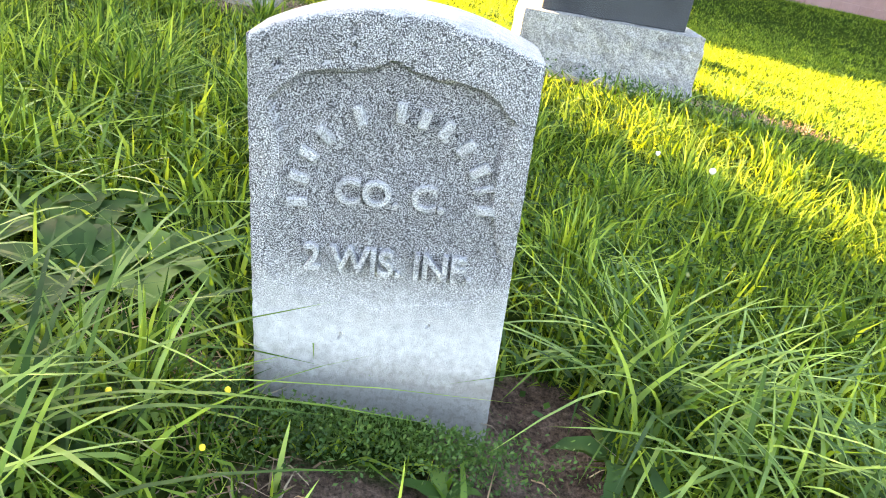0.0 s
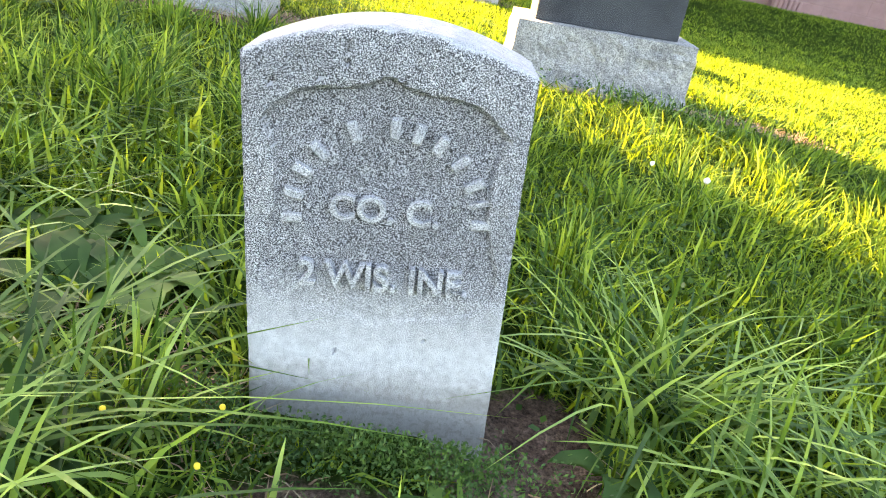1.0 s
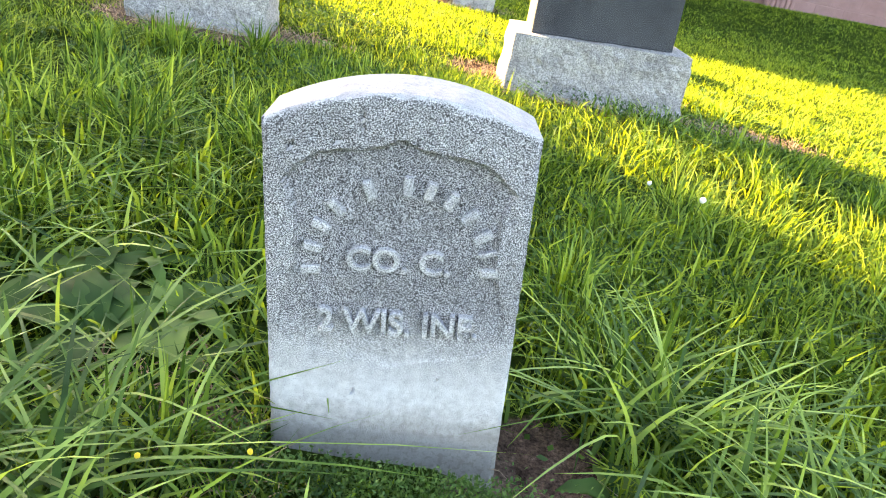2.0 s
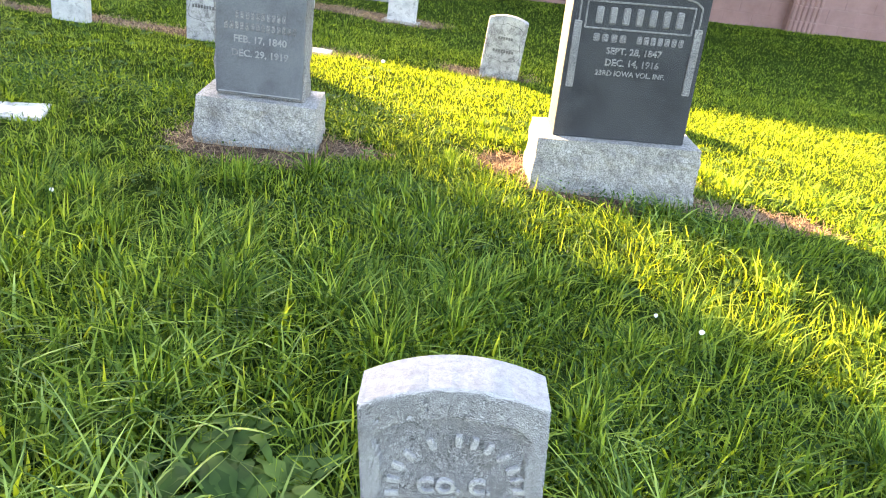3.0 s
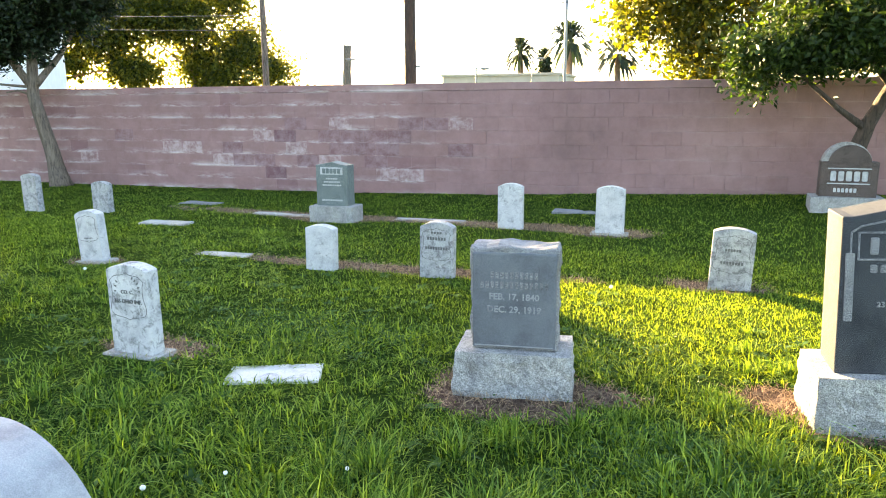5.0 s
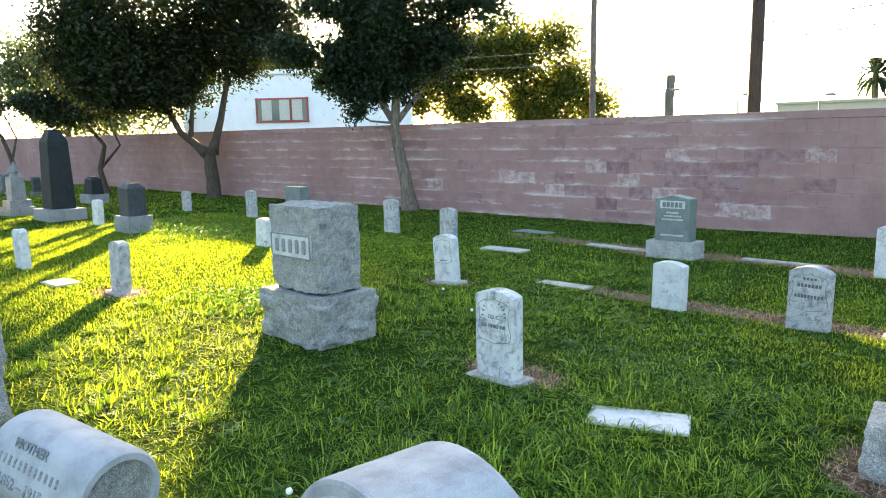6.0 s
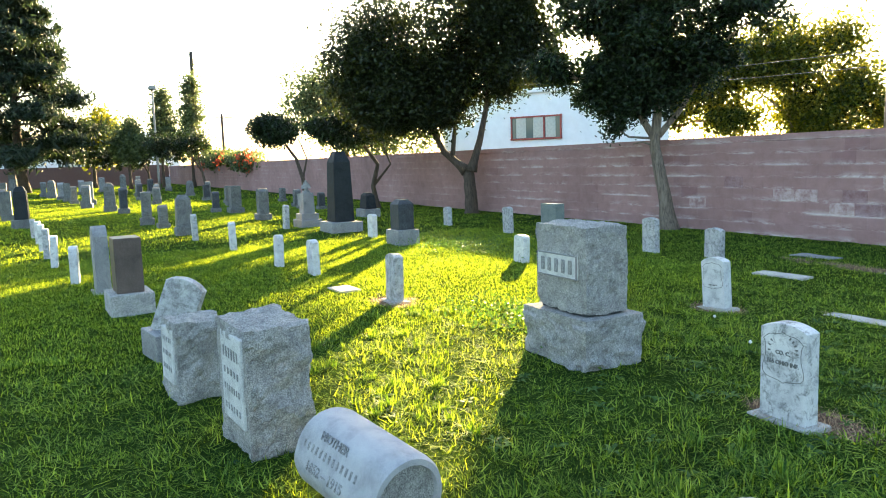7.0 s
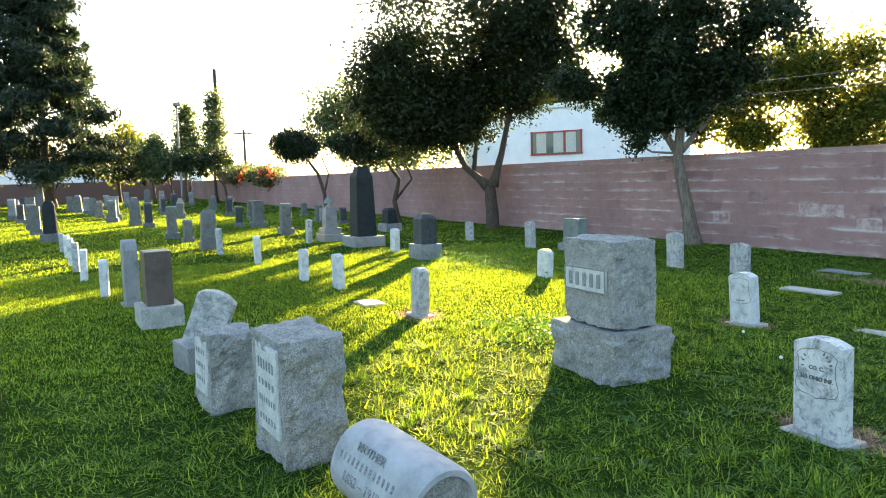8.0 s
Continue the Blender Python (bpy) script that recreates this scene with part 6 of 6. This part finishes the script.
def lawn():
    """All blades of the lawn: long and single near the eye, coarser with distance."""
    out_v, out_t, n0 = [], [], 0
    zones = [(-2.0, 1.9, -0.75, 1.3, 10000, 2, 1.0, 0.03), (-2.0, 1.9, 1.3, 3.2, 9000, 2, 0.95, 0.03), (-3.2, -2.0, -0.75, 3.2, 7500, 2, 1.0, 0.03), (1.9, 2.6, 0, 3.2, 4500, 2, 1.1, 0.024),
             (-6.5, -3.2, -1.8, 6.0, 6500, 1, 1.2, 0.032), (-3.2, 3.4, 3.2, 6.0, 6500, 1, 1.1, 0.024), (-6.5, -1.0, -4.5, -1.8, 4200, 1, 1.3, 0.03), (-3.2, -1.0, -1.8, -0.75, 5000, 1, 1.2, 0.025), (-1.0, 3.0, -3.0, -0.75, 700, 2, 1.3, 0.03),
             (-14, -6.5, -4.5, 6.0, 5200, 1, 1.4, 0.05), (-14, 6, 6.0, 10.3, 2100, 1, 1.3, 0.035), (-34, -14, -8, 8.6, 480, 1, 2.4, 0.06), (-76, -34, -14, 7, 60, 1, 4.6, 0.1), (2.6, 8, 0, 6, 400, 2, 1.5, 0.03)]
    for x0, x1, y0, y1, dens, segs, big, spread in zones:
        tufted = y0 < 3.2 and x1 > -3.3
        x, y, a, cs = scatter(x0, x1, y0, y1, dens, 30 if tufted else 8, spread if tufted else 0.1)
        cs = cs if tufted else 0.75 + 0.25 * cs
        keep = ~in_feet(x, y)
        keep &= rng.random(len(x)) > np.maximum(patch_field(x, y, BARE) * 1.3, 1.02 * patch_field(x, y, STRAWY))
        keep &= y < wall_y(x) - 0.05
        x, y, a, cs = x[keep], y[keep], a[keep], cs[keep]
        n = len(x)
        # taller in tufts and where the mower does not reach, low in front of the soldier's stone
        tall = 0.7 * np.exp(-(((x + 0.85) / 0.6) ** 2 + ((y - 0.3) / 0.9) ** 2)) + 0.5 * np.exp(-(((x - 0.75) / 0.5) ** 2 + ((y - 0.3) / 0.6) ** 2))
        tall += 0.5 * np.exp(-(((x + 2.4) / 0.9) ** 2 + ((y - 1.2) / 0.7) ** 2)) + 0.7 * np.exp(-(((x - 0.75) / 0.55) ** 2 + ((y - 2.05) / 0.22) ** 2))
        low = np.maximum(np.exp(-(((x - 0.14) / 0.28) ** 2 + ((y + 0.12) / 0.2) ** 2) ** 2), 0.95 * np.exp(-(((x + 0.46) / 0.27) ** 2 + ((y - 0.18) / 0.2) ** 2) ** 2))
        h = 0.05 * cs * rng.uniform(0.5, 1.2, n) * (1 + 0.6 * tall) * (1 - 0.6 * low)
        h *= 1 - 0.4 * patch_field(x, y, [(p[0], p[1], p[2] + 0.12, p[3] + 0.12) for p in STRAWY])
        away = np.clip((np.hypot(x + 0.3, y - 0.4) - 1.6) / 2.6, 0, 1)
        h *= 1 - 0.25 * away
        if not tufted:
            h = 0.04 * cs * rng.uniform(0.65, 1.15, n)
        far = np.clip((-x - 7) / 20, 0, 1)
        h *= (1 + 0.12 * (big - 1)) * (1 + 0.3 * far)
        w = rng.uniform(0.0032, 0.0068, n) * (1 + 0.4 * tall) * big * np.sqrt(cs)
        lean = np.abs(rng.normal(0.8, 0.4, n)) * (1 + (0.6 if tufted else 0.0) * away)
        w *= 1 + 0.45 * away
        v, t = blade_mesh(x, y, h, w, lean, segs, a)
        out_v.append(v)
        out_t.append(t + n0)
        n0 += len(v)
    ob = new("lawn_grass", tri_mesh("lawn_grass", np.concatenate(out_v), np.concatenate(out_t), GRASS))
    tagged(ob, "shaggy green cemetery grass in tufts, uncut", "grass", kind="stuff")
    out_v, out_t, n0 = [], [], 0
    # long arching blades close to the eye
    for cx, cy, n, r, hh in ((-0.55, -0.14, 230, 0.13, 0.22), (-0.38, -0.22, 130, 0.07, 0.25), (-0.4, -0.33, 150, 0.1, 0.2), (-0.95, 0.1, 500, 0.3, 0.16), (-0.75, 0.6, 420, 0.3, 0.14), (0.44, 0.16, 130, 0.05, 0.24), (0.62, 0.06, 150, 0.08, 0.2), (0.9, 0.15, 260, 0.25, 0.15), (0.05, -0.3, 60, 0.2, 0.13), (0.8, -0.12, 90, 0.12, 0.17), (0.75, 2.03, 260, 0.22, 0.15), (0.33, 0.1, 60, 0.05, 0.12)):
        x, y = cx + rng.normal(0, r, n), cy + rng.normal(0, r, n)
        k = ~in_feet(x, y, 0.01) & (patch_field(x, y, BARE) < 0.5) & (rng.random(n) < 0.7)
        x, y = x[k], y[k]
        n = len(x)
        v, t = blade_mesh(x, y, hh * rng.uniform(0.55, 1.25, n), rng.uniform(0.006, 0.012, n), np.abs(rng.normal(1.0, 0.45, n)), 6)
        out_v.append(v)
        out_t.append(t + n0)
        n0 += len(v)
    # tufts that the mower left: blades splaying from one root
    tv, tt, m0 = [], [], 0
    spots = rng.uniform((-7.3, -3.0), (1.9, 4.2), (1300, 2))
    shade = value_noise(spots[:, 0], spots[:, 1], 1.3, 41) + 0.35 * np.exp(-((spots[:, 1] - 1.2) / 0.9) ** 2)
    near_eye = np.exp(-(((spots[:, 0] + 0.8) / 1.8) ** 2 + ((spots[:, 1] - 0.9) / 1.1) ** 2))
    take = (shade + 0.45 * near_eye > 0.78) & (patch_field(spots[:, 0], spots[:, 1], BARE + STRAWY) < 0.2) & ~in_feet(spots[:, 0], spots[:, 1], 0.06) & (np.hypot(spots[:, 0] - 0.15, spots[:, 1] + 0.15) > 0.38) & (np.hypot(spots[:, 0] + 0.45, spots[:, 1] - 0.15) > 0.3)
    for (cx, cy), size in zip(spots[take], rng.uniform(0.6, 1.25, take.sum())):
        close = math.exp(-(((cx + 0.6) / 2.2) ** 2 + ((cy - 0.7) / 1.6) ** 2))
        size *= 0.55 + 0.55 * close
        n = int(70 * size + 25)
        off = rng.normal(0, 0.034 * size, (n, 2)) * rng.uniform(0.6, 1.5, 2)
        x, y = cx + off[:, 0], cy + off[:, 1]
        a = np.arctan2(off[:, 1], off[:, 0]) + rng.normal(0, 0.9, n)
        v, t = blade_mesh(x, y, 0.15 * size * rng.uniform(0.4, 1.15, n), rng.uniform(0.0045, 0.009, n) * (0.7 + 0.4 * size), np.abs(rng.normal(0.65, 0.45, n)), 4, a)
        tv.append(v)
        tt.append(t + m0)
        m0 += len(v)
    ob = new("grass_tufts", tri_mesh("grass_tufts", np.concatenate(tv), np.concatenate(tt), TUFT))
    tagged(ob, "splaying tufts of uncut green grass in the lawn", "grass", kind="stuff")
    ob = new("long_grass", tri_mesh("long_grass", np.concatenate(out_v), np.concatenate(out_t), LONG_GRASS))
    tagged(ob, "long arching pale green grass round the soldier's stone", "grass", kind="stuff")


lawn()


def straw():
    vs, ts, n0 = [], [], 0
    for p in STRAWY + [(-0.3, -0.05, 0.25, 0.2), (0.3, -0.1, 0.22, 0.16, 0.22)]:
        n = int(4200 * p[2] * p[3] * 4 * (1.0 if len(p) < 5 else 0.5))
        x, y = rng.uniform(p[0] - p[2] * 1.2, p[0] + p[2] * 1.2, n), rng.uniform(p[1] - p[3] * 1.2, p[1] + p[3] * 1.2, n)
        k = ~in_feet(x, y) & (rng.random(n) < patch_field(x, y, [p]))
        x, y = x[k], y[k]
        v, t = blade_mesh(x, y, rng.uniform(0.02, 0.06, len(x)), rng.uniform(0.002, 0.0045, len(x)), rng.uniform(0.5, 2.2, len(x)), 2)
        vs.append(v)
        ts.append(t + n0)
        n0 += len(v)
    tagged(new("dry_straw", tri_mesh("dry_straw", np.concatenate(vs), np.concatenate(ts), STRAW)), "brown dry straw round the stones", "straw", kind="stuff")


straw()


def weeds():
    """Rosettes of broad, toothed leaves, clover and fine fern-like growth."""
    vs, ts, n0 = [], [], 0

    def leaf(cx, cy, a, ln, wd, up):
        nonlocal n0
        d, s = np.array([math.cos(a), math.sin(a), 0]), np.array([-math.sin(a), math.cos(a), 0])
        z = gz(cx, cy)
        pts = []
        for k in range(6):
            f = k / 5
            c = np.array([cx, cy, z]) + d * ln * f + np.array([0, 0, ln * up * (f - 0.75 * f * f * 1.15)])
            w_ = wd * math.sin(math.pi * min(1, 0.12 + 0.86 * f)) * (0.72 if k % 2 else 1.1)
            pts += [c - s * w_, c + np.array([0, 0, -0.15 * wd]), c + s * w_]
        vs.append(np.array(pts))
        t = []
        for k in range(5):
            for j in (0, 1):
                b = 3 * k + j
                t += [(b, b + 1, b + 4), (b, b + 4, b + 3)]
        ts.append(np.array(t) + n0)
        n0 += 18

    spots = [(-0.42, 0.12, 11, 0.15), (-0.52, 0.22, 11, 0.16), (-0.34, 0.22, 10, 0.14), (-0.66, 0.1, 8, 0.12), (-0.38, -0.1, 7, 0.12), (0.36, 0.02, 9, 0.1), (0.42, -0.1, 8, 0.09), (0.33, 0.25, 9, 0.09),
             (-0.48, 0.35, 8, 0.12), (-0.8, 0.25, 9, 0.12), (0.5, 0.5, 8, 0.09), (0.32, 0.7, 10, 0.09), (-0.3, -0.22, 7, 0.11), (0.45, -0.2, 8, 0.1)]
    for k in range(320):
        spots.append((float(rng.uniform(-5, 1.8)), float(rng.uniform(-0.6, 4.5)), 6, float(rng.uniform(0.04, 0.08))))
    for cx, cy, n, ln in spots:
        if in_feet(np.array([cx]), np.array([cy]), 0.03)[0]:
            continue
        for k in range(n):
            leaf(cx, cy, 2 * math.pi * k / n + float(rng.uniform(-0.4, 0.4)), ln * float(rng.uniform(0.7, 1.2)), ln * float(rng.uniform(0.13, 0.2)), float(rng.uniform(0.4, 1.3)))
    tagged(new("weeds", tri_mesh("weeds", np.concatenate(vs), np.concatenate(ts), WEED)), "broad-leaved weeds among the grass", "weeds", kind="stuff")
    vs, ts, n0 = [], [], 0
    # fine dark growth at the foot of the front stone and in clover patches
    for cx, cy, rx, ry, n, hh in ((-0.02, -0.055, 0.13, 0.022, 7500, 0.06), (0.15, -0.05, 0.03, 0.025, 1800, 0.055), (-0.1, -0.1, 0.08, 0.03, 1200, 0.035), (0.4, 0.75, 0.25, 0.2, 1600, 0.06), (-0.25, 1.75, 0.35, 0.25, 2200, 0.06),
                                  (-0.95, 3.15, 0.25, 0.3, 1500, 0.07), (0.7, 2.28, 0.3, 0.05, 500, 0.08), (0.35, 0.4, 0.15, 0.15, 700, 0.06), (-2.7, 2.9, 0.5, 0.2, 2200, 0.08), (-6.3, 2.4, 0.5, 0.3, 1500, 0.1), (-11.5, 4.2, 0.9, 0.5, 1800, 0.14)):
        x, y = cx + rng.normal(0, rx, n), cy + rng.normal(0, ry, n)
        k = ~in_feet(x, y)
        x, y = x[k], y[k]
        n = len(x)
        c = np.stack([x, y, ground_z(x, y) + hh * rng.random(n)], -1)
        a, b = rng.normal(size=(n, 3)), rng.normal(size=(n, 3))
        leaf_size = 0.0036 if abs(cx) < 0.2 and cy < 0 else 0.009
        a, b = a / np.linalg.norm(a, axis=1)[:, None] * leaf_size, b / np.linalg.norm(b, axis=1)[:, None] * leaf_size * 0.6
        if cx < -5:
            a, b = a * 2, b * 2
        v = np.stack([c - a, c + b, c + a, c - b], 1).reshape(-1, 3)
        base = np.arange(n)[:, None] * 4 + n0
        vs.append(v)
        ts.append(np.concatenate([base + [0, 1, 2], base + [0, 2, 3]], 1).reshape(-1, 3))
        n0 += len(v)
    tagged(new("clover", tri_mesh("clover", np.concatenate(vs), np.concatenate(ts), FERN)), "fine dark ferny growth and clover patches in the grass", "clover", kind="stuff")


weeds()


# seed heads and small yellow flowers
def flower(x, y, h, r, mat, name, label):
    st = thing(name, pose(x, y, gz(x, y)), label, "wildflower", "small wildflowers")
    bm = bmesh.new()
    limb_bm(bm, [(0, 0, 0), (0.01, 0, h * 0.6), (0.02, 0.005, h)], 0.0014, 0.001, 5, x, 0)
    part("stem", bm, WEED, st)
    bm = bmesh.new()
    bmesh.ops.create_icosphere(bm, subdivisions=2, radius=r)
    for v in bm.verts:
        v.co *= 1 + 0.25 * noise.noise(v.co * 300)
        v.co += Vector((0.02, 0.005, h))
    part("head", bm, mat, st)


for x, y, h, r in ((0.62, 0.95, 0.16, 0.008), (0.5, 1.02, 0.15, 0.006), (-2.95, 0.42, 0.12, 0.014), (-2.2, 0.9, 0.1, 0.01), (-1.0, 4.2, 0.12, 0.014), (-4.3, 2.9, 0.14, 0.012), (-5.0, 3.3, 0.14, 0.012), (-1.6, 1.3, 0.08, 0.008), (-2.0, 1.1, 0.09, 0.008)):
    flower(x, y, h, r, WHITE_HEAD, "dandelion_clock", "white dandelion seed head on a thin stem")
for x, y, h in ((-0.41, -0.26, 0.13), (-0.13, -0.2, 0.11), (-0.25, -0.16, 0.12), (-0.13, -0.14, 0.16)):
    flower(x, y, h * 0.6, 0.0035, YELLOW, "yellow_flower", "tiny yellow wildflower on a thin stem")
